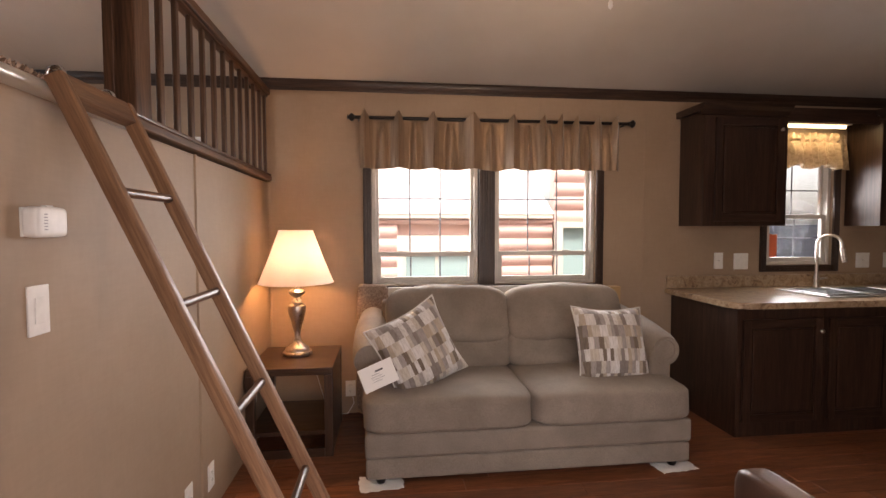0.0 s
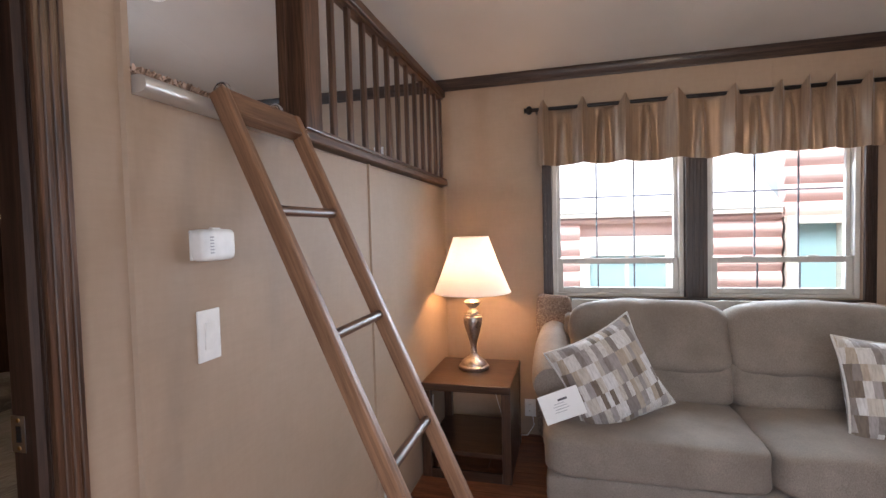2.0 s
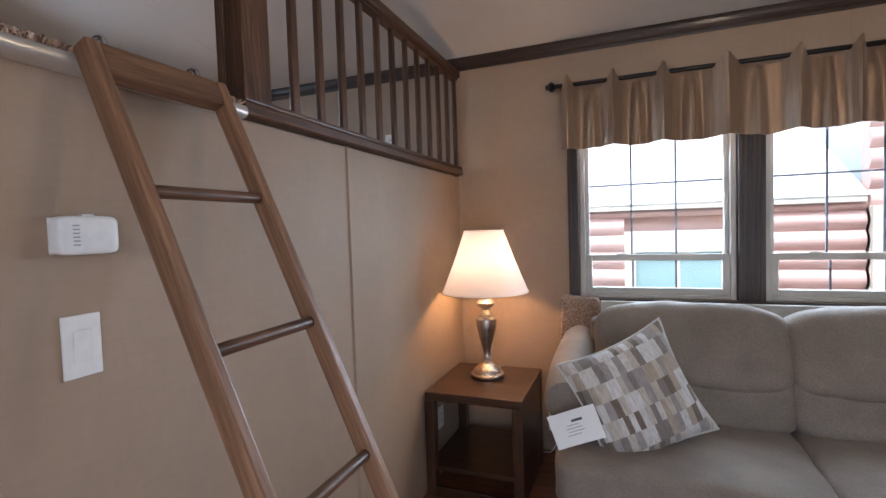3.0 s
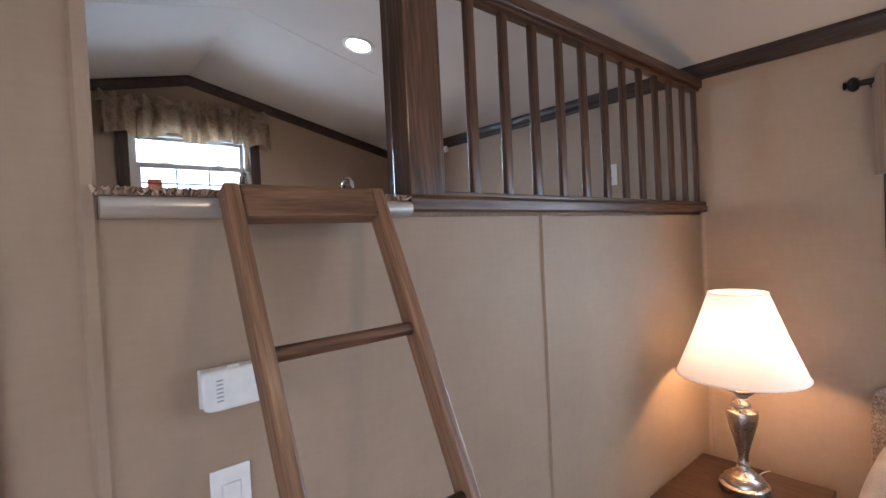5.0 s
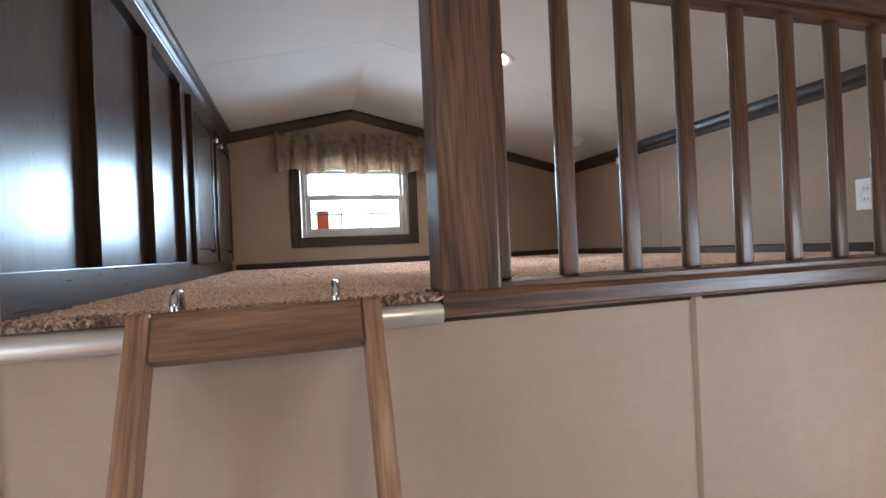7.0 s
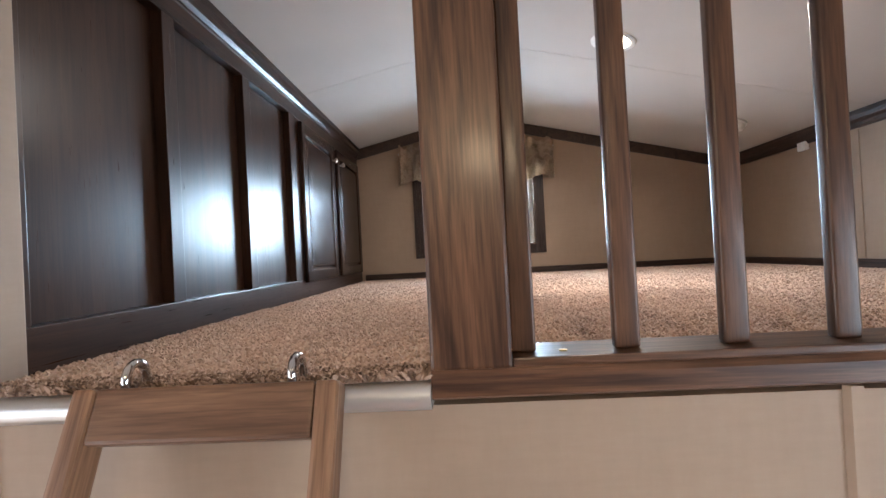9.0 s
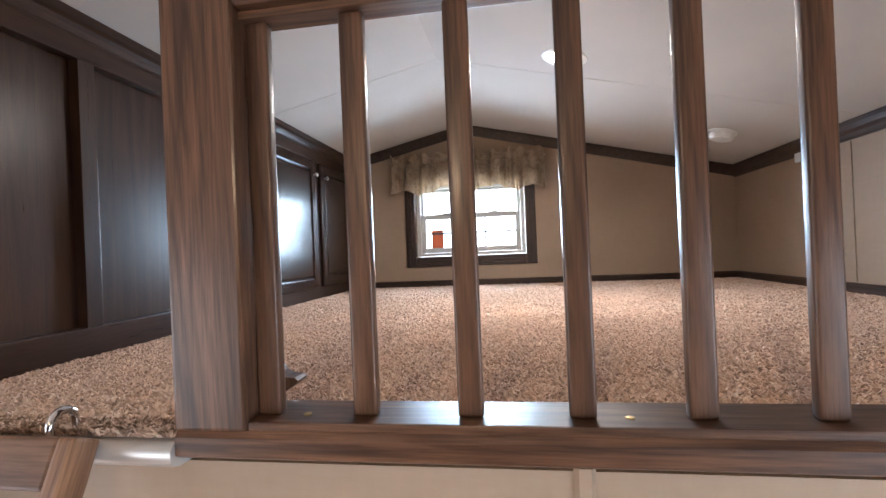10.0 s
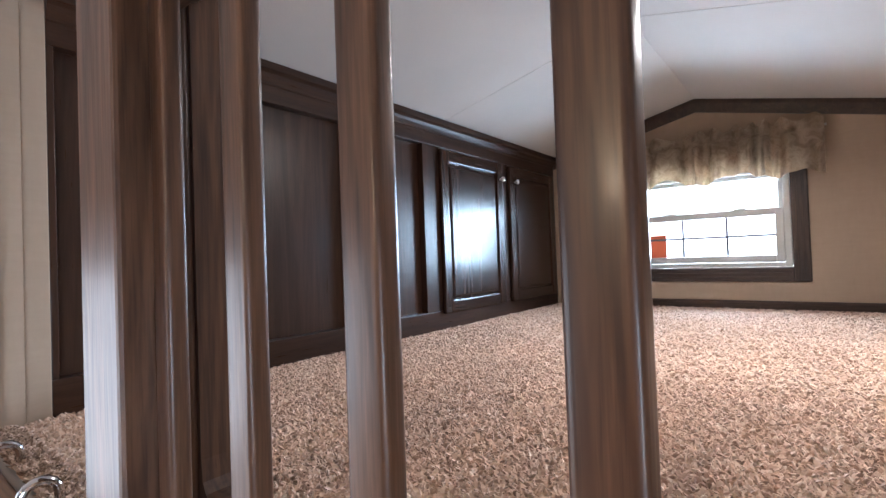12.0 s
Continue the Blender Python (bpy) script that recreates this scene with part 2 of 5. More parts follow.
VINYL = mat("almond_vinyl", (0.52, 0.50, 0.46), 0.45)
_n = tex(VINYL, "ShaderNodeTexNoise", 9, Detail=3.0)
base(VINYL, ramp(VINYL, _n.outputs[0], [(0.3, (0.48, 0.46, 0.42)), (0.7, (0.56, 0.54, 0.50))]))
MUNTIN = mat("grey_grid_bar", (0.10, 0.095, 0.11), 0.5)
PLASTIC = mat("white_plastic", (0.80, 0.80, 0.78), 0.35)
_n = tex(PLASTIC, "ShaderNodeTexNoise", 40, Detail=2.0)
base(PLASTIC, ramp(PLASTIC, _n.outputs[0], [(0.3, (0.76, 0.76, 0.74)), (0.7, (0.83, 0.83, 0.81))]))
PAPER = mat("paper", (0.82, 0.82, 0.80), 0.8)
INK = mat("ink", (0.09, 0.09, 0.10), 0.8)
GREYINK = mat("grey_print", (0.40, 0.40, 0.42), 0.8)
NICKEL = mat("brushed_nickel", (0.52, 0.47, 0.42), 0.28, metal=1.0)
_n = tex(NICKEL, "ShaderNodeTexNoise", 60, stretch=(1, 1, 8), Detail=3.0)
rough(NICKEL, _n.outputs[0], 0.2, 0.38)
CHROME = mat("chrome", (0.75, 0.75, 0.76), 0.10, metal=1.0)
STEEL = mat("steel", (0.55, 0.55, 0.55), 0.3, metal=1.0)
BRASS = mat("brass", (0.60, 0.42, 0.18), 0.3, metal=1.0)
BLACK = mat("black_metal", (0.018, 0.016, 0.016), 0.35, metal=0.6)
BLACKP = mat("black_slot", (0.01, 0.01, 0.01), 0.6)
NOSING = mat("metal_nosing", (0.62, 0.60, 0.57), 0.30, metal=0.55)
LEATHER = mat("brown_leather", (0.045, 0.024, 0.017), 0.34, coat=0.1)
_n = tex(LEATHER, "ShaderNodeTexVoronoi", 220)
bump(LEATHER, _n.outputs["Distance"], 0.2, 0.001)
_n = tex(LEATHER, "ShaderNodeTexNoise", 6, Detail=4.0)
base(LEATHER, ramp(LEATHER, _n.outputs[0], [(0.3, (0.032, 0.017, 0.012)), (0.7, (0.065, 0.034, 0.024))]))
COMFORT = mat("comforter", (0.055, 0.045, 0.042), 0.6, sheen=0.3)
_n = tex(COMFORT, "ShaderNodeTexNoise", 24, stretch=(1, 0.4, 1), Detail=3.0, Distortion=1.5)
base(COMFORT, ramp(COMFORT, _n.outputs[0], [(0.4, (0.014, 0.011, 0.010)), (0.62, (0.060, 0.050, 0.046))]))
bump(COMFORT, _n.outputs[0], 0.6, 0.01)
CARTON = mat("carton", (0.45, 0.29, 0.14), 0.8)

# laminate worktop that looks like brown granite
STONE = mat("worktop_laminate", (0.4, 0.3, 0.2), 0.28, coat=0.2)
_n = tex(STONE, "ShaderNodeTexNoise", 9, Detail=8.0, Roughness=0.7, Distortion=2.0)
_n2 = tex(STONE, "ShaderNodeTexNoise", 60, Detail=3.0)
base(STONE, mix(STONE, ramp(STONE, _n.outputs[0], [(0.30, (0.10, 0.06, 0.035)), (0.45, (0.34, 0.23, 0.14)), (0.58, (0.47, 0.36, 0.25)), (0.72, (0.22, 0.14, 0.08))]),
                ramp(STONE, _n2.outputs[0], [(0.35, (0.7, 0.68, 0.66)), (0.6, (1, 1, 1))]), 0.8, "MULTIPLY"))

PLANK = wood("floor_plank", (0.17, 0.055, 0.024), (0.33, 0.125, 0.058), "x", rgh=0.30, coat=0.2, vary=0.35)
SHADE = mat("lamp_shade", (0.84, 0.80, 0.72), 0.8)
_t = SHADE.node_tree
_tr = _t.nodes.new("ShaderNodeBsdfTranslucent")
_tr.inputs[0].default_value = (0.76, 0.79, 0.92, 1)
_mx = _t.nodes.new("ShaderNodeMixShader")
_mx.inputs[0].default_value = 0.48
_t.links.new(_t.nodes["Principled BSDF"].outputs[0], _mx.inputs[1])
_t.links.new(_tr.outputs[0], _mx.inputs[2])
_t.links.new(_mx.outputs[0], _t.nodes["Material Output"].inputs[0])
BULB = mat("lit_diffuser", (0.9, 0.85, 0.75), 0.5, emit=(1.0, 0.84, 0.62), strength=9)
WARMGLASS = mat("lit_glass_bowl", (0.9, 0.85, 0.75), 0.5, emit=(1.0, 0.66, 0.34), strength=2.4)
TUBE = mat("lit_tube", (0.9, 0.85, 0.7), 0.5, emit=(1.0, 0.85, 0.5), strength=1.6)
GLASS = mat("window_glass", (1, 1, 1), 0.0)
_t = GLASS.node_tree
_gl, _tp, _mx, _fr = (_t.nodes.new(k) for k in ("ShaderNodeBsdfGlossy", "ShaderNodeBsdfTransparent", "ShaderNodeMixShader", "ShaderNodeFresnel"))
_gl.inputs["Roughness"].default_value = 0.02
_tp.inputs[0].default_value = (0.95, 0.97, 0.97, 1)
_fr.inputs[0].default_value = 1.35
_t.links.new(_fr.outputs[0], _mx.inputs[0])
_t.links.new(_tp.outputs[0], _mx.inputs[1])
_t.links.new(_gl.outputs[0], _mx.inputs[2])
_t.links.new(_mx.outputs[0], _t.nodes["Material Output"].inputs[0])

# outdoors
LOG = mat("log_siding", (0.36, 0.13, 0.09), 0.6)
_n = tex(LOG, "ShaderNodeTexNoise", 10, stretch=(0.12, 1, 1), Detail=5.0)
base(LOG, ramp(LOG, _n.outputs[0], [(0.3, (0.58, 0.37, 0.32)), (0.7, (0.68, 0.47, 0.41))]))
SHINGLE = mat("roof_shingle", (0.30, 0.29, 0.28), 0.9)
_n = tex(SHINGLE, "ShaderNodeTexNoise", 25, Detail=4.0)
base(SHINGLE, ramp(SHINGLE, _n.outputs[0], [(0.3, (0.62, 0.61, 0.60)), (0.7, (0.74, 0.73, 0.72))]))
CREAM = mat("cream_trim", (0.66, 0.62, 0.52), 0.6)
TEAL = mat("pale_blind", (0.34, 0.50, 0.50), 0.4)
_n = tex(TEAL, "ShaderNodeTexWave", 22, stretch=(0, 0, 1))
_n.wave_type, _n.bands_direction = "BANDS", "Z"
base(TEAL, ramp(TEAL, _n.outputs[0], [(0.2, (0.27, 0.42, 0.42)), (0.6, (0.38, 0.55, 0.55))]))
GROUND = mat("gravel_ground", (0.30, 0.28, 0.25), 1.0)
GROUND.node_tree.nodes["Principled BSDF"].inputs["Specular IOR Level"].default_value = 0.0
_n = tex(GROUND, "ShaderNodeTexNoise", 12, Detail=8.0)
base(GROUND, ramp(GROUND, _n.outputs[0], [(0.3, (0.55, 0.53, 0.50)), (0.7, (0.68, 0.66, 0.63))]))
DECK = wood("deck_board", (0.20, 0.15, 0.11), (0.34, 0.27, 0.20), "x", rgh=0.7, coat=0.0)
ORANGE = mat("orange_sticker", (0.75, 0.16, 0.06), 0.6)
VEHICLE = mat("dark_vehicle_paint", (0.012, 0.018, 0.030), 0.5)
RUBBER = mat("rubber", (0.02, 0.02, 0.02), 0.8)
WHITEWALL = mat("bedroom_ceiling", (0.66, 0.62, 0.56), 0.85)
_n = tex(WHITEWALL, "ShaderNodeTexNoise", 60, Detail=5.0, Roughness=0.7)
bump(WHITEWALL, _n.outputs[0], 0.6, 0.006)

# ---- mesh helpers ----


def thing(name, x=0, y=0, z=0, rz=0, label="", category="", group="", kind=""):
    ob = new(name)
    ob.empty_display_size = 0.1
    ob.matrix_world = pose(x, y, z, 0, 0, rz)
    return tagged(ob, label, category, group, kind)


def finish(name, bm, material, smooth=False):
    if bm.faces:
        bmesh.ops.recalc_face_normals(bm, faces=bm.faces[:])
    me = bpy.data.meshes.new(name)
    bm.to_mesh(me)
    bm.free()
    me.materials.append(material)
    if smooth:
        me.polygons.foreach_set("use_smooth", [True] * len(me.polygons))
        me.set_sharp_from_angle(angle=radians(40))
    return me


def part(name, bm, material, parent, label="", smooth=False):
    ob = new(name, finish(name, bm, material, smooth))
    ob.parent = parent
    return tagged(ob, label)


def solid(name, bm, material, label="", category="", group="", kind="", smooth=False):
    return tagged(new(name, finish(name, bm, material, smooth)), label, category, group, kind)


def box(x0, x1, y0, y1, z0, z1, bevel=0.0, seg=2, bm=None, turn=None):
    """A box, with rounded edges where bevel is given."""
    b = bmesh.new()
    m = Matrix.Translation(((x0 + x1) / 2, (y0 + y1) / 2, (z0 + z1) / 2)) @ Matrix.Diagonal((x1 - x0, y1 - y0, z1 - z0, 1))
    bmesh.ops.create_cube(b, size=1, matrix=m)
    if bevel > 0:
        bmesh.ops.bevel(b, geom=b.edges[:], offset=bevel, segments=seg, profile=0.6, affect="EDGES")
    if turn is not None:
        bmesh.ops.transform(b, matrix=turn, verts=b.verts[:])
    return b if bm is None else join(bm, b)


def join(a, b):
    me = bpy.data.meshes.new("tmp")
    b.to_mesh(me)
    b.free()
    a.from_mesh(me)
    bpy.data.meshes.remove(me)
    return a


def lathe(profile, seg=32, m=None, caps=True):
    """A turned body: profile of (radius, z) from bottom to top."""
    b = bmesh.new()
    rings = []
    for r, z in profile:
        rings.append([b.verts.new((max(r, 1e-4) * math.cos(6.28318 * i / seg), max(r, 1e-4) * math.sin(6.28318 * i / seg), z)) for i in range(seg)])
    for a, c in zip(rings, rings[1:]):
        for i in range(seg):
            j = (i + 1) % seg
            b.faces.new((a[i], a[j], c[j], c[i]))
    if caps:
        b.faces.new(rings[0][::-1])
        b.faces.new(rings[-1])
    if m is not None:
        bmesh.ops.transform(b, matrix=m, verts=b.verts[:])
    return b


def tube(points, radius, seg=10, bm=None):
    """A round bar along points."""
    b = bmesh.new()
    pts = [Vector(p) for p in points]
    rings = []
    side = None
    for i, p in enumerate(pts):
        d = (pts[min(i + 1, len(pts) - 1)] - pts[max(i - 1, 0)]).normalized()
        if side is None:
            side = d.orthogonal().normalized()
        side = (side - d * side.dot(d)).normalized()
        up = d.cross(side)
        rings.append([b.verts.new(p + radius * (side * math.cos(6.28318 * k / seg) + up * math.sin(6.28318 * k / seg))) for k in range(seg)])
    for a, c in zip(rings, rings[1:]):
        for k in range(seg):
            j = (k + 1) % seg
            b.faces.new((a[k], a[j], c[j], c[k]))
    b.faces.new(rings[0][::-1])
    b.faces.new(rings[-1])
    return b if bm is None else join(bm, b)


def extrude(profile, axis, a, c, bm=None):
    """A profile swept straight along an axis from a to c. For x: (y, z); for y: (x, z); for z: (x, y)."""
    b = bmesh.new()
    put = {"x": lambda u, v, w: (w, u, v), "y": lambda u, v, w: (u, w, v), "z": lambda u, v, w: (u, v, w)}[axis]
    r0 = [b.verts.new(put(u, v, a)) for u, v in profile]
    r1 = [b.verts.new(put(u, v, c)) for u, v in profile]
    n = len(profile)
    for i in range(n):
        j = (i + 1) % n
        b.faces.new((r0[i], r0[j], r1[j], r1[i]))
    b.faces.new(r0[::-1])
    b.faces.new(r1)
    return b if bm is None else join(bm, b)


def puff(sx, sy, sz, power=4.0, n=10, wrinkle=0.0, seed=0.0):
    """A stuffed, rounded block centred on the origin."""
    b = bmesh.new()
    bmesh.ops.create_cube(b, size=2)
    bmesh.ops.subdivide_edges(b, edges=b.edges[:], cuts=n, use_grid_fill=True)
    for v in b.verts:
        c = v.co
        k = (abs(c.x) ** power + abs(c.y) ** power + abs(c.z) ** power) ** (1 / power)
        p = Vector((c.x / k * sx / 2, c.y / k * sy / 2, c.z / k * sz / 2))
        if wrinkle:
            p += p.normalized() * wrinkle * noise.noise(p * 9 + Vector((seed, seed, 0)))
        v.co = p
    return b


def slab(axis, at, thick, u0, u1, v0, v1, holes=(), top=None):
    """A wall square to x or y, with openings through it: holes of (u0, u1, v0, v1). top(u): its sloping upper edge."""
    us = sorted({u0, u1, *[h[0] for h in holes], *[h[1] for h in holes]} | ({RIDGE_Y} if top and u0 < RIDGE_Y < u1 else set()))
    vs = sorted({v0, v1, *[h[2] for h in holes], *[h[3] for h in holes]})
    b = bmesh.new()
    made = {}

    def vert(i, j, k):
        if (i, j, k) not in made:
            v = top(us[i]) if top and j == len(vs) - 1 else vs[j]
            d = at + k * thick
            made[i, j, k] = b.verts.new((d, us[i], v) if axis == "x" else (us[i], d, v))
        return made[i, j, k]

    def full(i, j):
        if not (0 <= i < len(us) - 1 and 0 <= j < len(vs) - 1):
            return False
        cu, cv = (us[i] + us[i + 1]) / 2, (vs[j] + vs[j + 1]) / 2
        return not any(h[0] < cu < h[1] and h[2] < cv < h[3] for h in holes)

    for i in range(len(us) - 1):
        for j in range(len(vs) - 1):
            if not full(i, j):
                continue
            for k in (0, 1):
                b.faces.new((vert(i, j, k), vert(i + 1, j, k), vert(i + 1, j + 1, k), vert(i, j + 1, k)))
            for di, dj, e in ((-1, 0, ((0, 0), (0, 1))), (1, 0, ((1, 0), (1, 1))), (0, -1, ((0, 0), (1, 0))), (0, 1, ((0, 1), (1, 1)))):
                if not full(i + di, j + dj):
                    p, q = e
                    b.faces.new((vert(i + p[0], j + p[1], 0), vert(i + q[0], j + q[1], 0), vert(i + q[0], j + q[1], 1), vert(i + p[0], j + p[1], 1)))
    return b


def moved(bm, m):
    bmesh.ops.transform(bm, matrix=m, verts=bm.verts[:])
    return bm

# ---- the shell ----
RIDGE_Y, RIDGE_Z, SLOPE = 2.14, 2.915, 0.2327
BACK, FRONT, PART_X, LOFT_X, EAST = 3.876, 0.404, -0.932, -3.605, 6.4
LOFT_Z = 1.795


def ceil_z(y):
    return RIDGE_Z - SLOPE * abs(y - RIDGE_Y)


def shell():
    wall = solid("wall_north", slab("y", BACK, 0.12, LOFT_X - 0.12, EAST + 0.12, -0.05, 2.50,
                                    [(-0.175, 1.603, 0.975, 2.12), (3.10, 3.72, 1.10, 2.00)]), WALL,
                 "brown linen-look wall board with window openings", "wall", kind="structure")
    solid("wall_south", slab("y", FRONT - 0.12, 0.12, LOFT_X - 0.12, EAST + 0.12, -0.05, 2.50, [(-0.5, 1.75, 0.02, 2.1)]), WALL,
          "brown wall board with a wide patio doorway", "wall", kind="structure")
    solid("wall_west", slab("x", LOFT_X - 0.12, 0.12, FRONT, BACK, -0.05, 2.6, [(1.765, 2.535, 2.0, 2.505)], top=lambda y: ceil_z(y) - 0.004), WALL,
          "brown gable wall board with a small loft window", "wall", kind="structure")
    solid("wall_east", slab("x", EAST, 0.12, FRONT, BACK, -0.05, 2.5, top=lambda y: ceil_z(y) - 0.004), WALL,
          "plain brown wall board closing the kitchen end", "wall", kind="structure")
    # the partition under the loft, and the tall strip beside the bedroom door
    solid("wall_partition", slab("x", PART_X - 0.09, 0.09, 1.3215, BACK, 0.0, 1.7495), WALL,
          "brown linen-look partition board under the loft edge", "wall", kind="structure")
    solid("trim_wall_end", box(-1.0215, -0.9755, 1.262, 1.3095, LOFT_Z - 0.04, ceil_z(1.262) - 0.004, 0.003), WALL,
          "brown capped end of the full-height wall beside the loft cabinet", "trim", kind="structure")
    solid("wall_door", slab("x", PART_X - 0.043, 0.043, FRONT, 1.3215, 0.0, 2.4, [(0.46, 1.168, 0.0, 2.03)], top=lambda y: ceil_z(y) - 0.004), WALL,
          "full-height brown wall around the bedroom door", "wall", kind="structure")
    b = bmesh.new()
    for side in (-1, 1):
        ye = RIDGE_Y + side * 1.9
        for x0, x1 in ((LOFT_X - 0.15, -2.434), (-2.428, 0.601), (0.605, EAST + 0.15)):
            ring = []
            for x in (x0, x1):
                for y, up in ((RIDGE_Y, 0), (ye, 0), (ye, 0.08), (RIDGE_Y, 0.08)):
                    ring.append(b.verts.new((x, y, ceil_z(y) + up)))
            for f in ((0, 1, 5, 4), (1, 2, 6, 5), (2, 3, 7, 6), (3, 0, 4, 7), (0, 3, 2, 1), (4, 5, 6, 7)):
                b.faces.new([ring[i] for i in f])
        # a cover strip in the seam of the boards
        for x in (-2.431, 0.603):
            ring = []
            for xx in (x - 0.006, x + 0.006):
                for y, up in ((RIDGE_Y, 0.0012), (ye, 0.0012), (ye, 0.06), (RIDGE_Y, 0.06)):
                    ring.append(b.verts.new((xx, y, ceil_z(y) + up)))
            for f in ((0, 1, 5, 4), (1, 2, 6, 5), (2, 3, 7, 6), (3, 0, 4, 7), (0, 3, 2, 1), (4, 5, 6, 7)):
                b.faces.new([ring[i] for i in f])
    solid("ceiling", b, CEIL, "white textured vaulted ceiling boards with a ridge", "ceiling", kind="structure")
    return wall


shell()

# loft deck with the bedroom's ceiling under it
solid("loft_deck", box(LOFT_X, PART_X - 0.092, 1.255, BACK, 1.665, LOFT_Z - 0.045), WHITEWALL, "white textured loft underside over the bedroom", "ceiling", kind="structure")
solid("subfloor", box(LOFT_X - 0.12, EAST + 0.12, FRONT - 0.12, BACK + 0.12, -0.30, -0.012), TRIM["x"], "dark subfloor under the planks", "floor", kind="structure")


def crown(name, bm, label):
    return solid(name, bm, TRIM["x"], label, "trim", kind="structure")


def crown_back(x0, x1):
    y, z = BACK, ceil_z(BACK)
    prof = [(y, z - 0.075), (y - 0.008, z - 0.075), (y - 0.012, z - 0.065), (y - 0.012, z - 0.05), (y - 0.020, z - 0.035), (y - 0.024, z - 0.015), (y - 0.024, z + 0.004), (y, z - 0.001)]
    return extrude(prof, "x", x0, x1)


crown("trim_crown_north", crown_back(LOFT_X, EAST), "dark stained crown moulding along the back wall")


def gable_trim(x, side):
    """Sloping moulding on a gable wall; side is the way it faces."""
    b = bmesh.new()
    for s, far in ((1, 1.736), (-1, 1.736)):
        ring = []
        for y in (RIDGE_Y, RIDGE_Y + s * far):
            for dx, dz in ((0, 0), (0, -0.07), (0.010, -0.07), (0.016, -0.05), (0.022, -0.02), (0.022, 0)):
                ring.append(b.verts.new((x + side * dx, y, ceil_z(y) + dz - 0.001)))
        for i in range(6):
            j = (i + 1) % 6
            b.faces.new((ring[i], ring[j], ring[6 + j], ring[6 + i]))
        b.faces.new(ring[:6][::-1])
        b.faces.new(ring[6:])
    return b


crown("trim_gable_west", gable_trim(LOFT_X, 1), "dark stained moulding along the gable")
solid("baseboard_loft_west", extrude([(LOFT_X, LOFT_Z - 0.01), (LOFT_X + 0.012, LOFT_Z - 0.01), (LOFT_X + 0.012, LOFT_Z + 0.030), (LOFT_X + 0.006, LOFT_Z + 0.038), (LOFT_X, LOFT_Z + 0.038)], "y", 1.33, BACK),
      TRIM["y"], "low dark baseboard on the loft carpet", "baseboard", kind="structure")
solid("baseboard_loft_north", extrude([(BACK, LOFT_Z - 0.01), (BACK - 0.012, LOFT_Z - 0.01), (BACK - 0.012, LOFT_Z + 0.030), (BACK - 0.006, LOFT_Z + 0.038), (BACK, LOFT_Z + 0.038)], "x", LOFT_X + 0.013, -1.06),
      TRIM["x"], "low dark baseboard on the loft carpet", "baseboard", kind="structure")


def batten(y, z0, z1, w=0.028, x=PART_X, t=0.008):
    return extrude([(x, y - w / 2), (x + t, y - w / 2 + 0.006), (x + t, y + w / 2 - 0.006), (x, y + w / 2)], "z", z0, z1)


for _i, (_y, _z1) in enumerate(((2.538, 1.760), (1.333, ceil_z(1.333)))):
    solid("trim_batten_%d" % (_i + 1), batten(_y, 0.0, _z1 - 0.004), WALL, "narrow brown cover strip over a wall board joint", "trim", kind="structure")
solid("trim_corner", extrude([(PART_X, BACK), (PART_X + 0.018, BACK), (PART_X + 0.006, BACK - 0.006), (PART_X, BACK - 0.018)], "z", 0, 1.762), WALL, "brown corner cove strip", "trim", kind="structure")
_b = bmesh.new()
for _x in (-2.55, -1.33, -0.215, 1.14, 2.02):
    _h = 0.004 if -1 < _x < 2 else 0.014
    join(_b, box(_x - _h, _x + _h, BACK - 0.004, BACK, 1.84 if _x < -1 else 2.19 if _x < 2 else 0.0, 2.43, 0.0015))
solid("trim_wall_joints", _b, WALL, "narrow brown cover strips over wall joints", "trim", kind="structure")

# ---- loft edge: railing, nosing, ladder ----


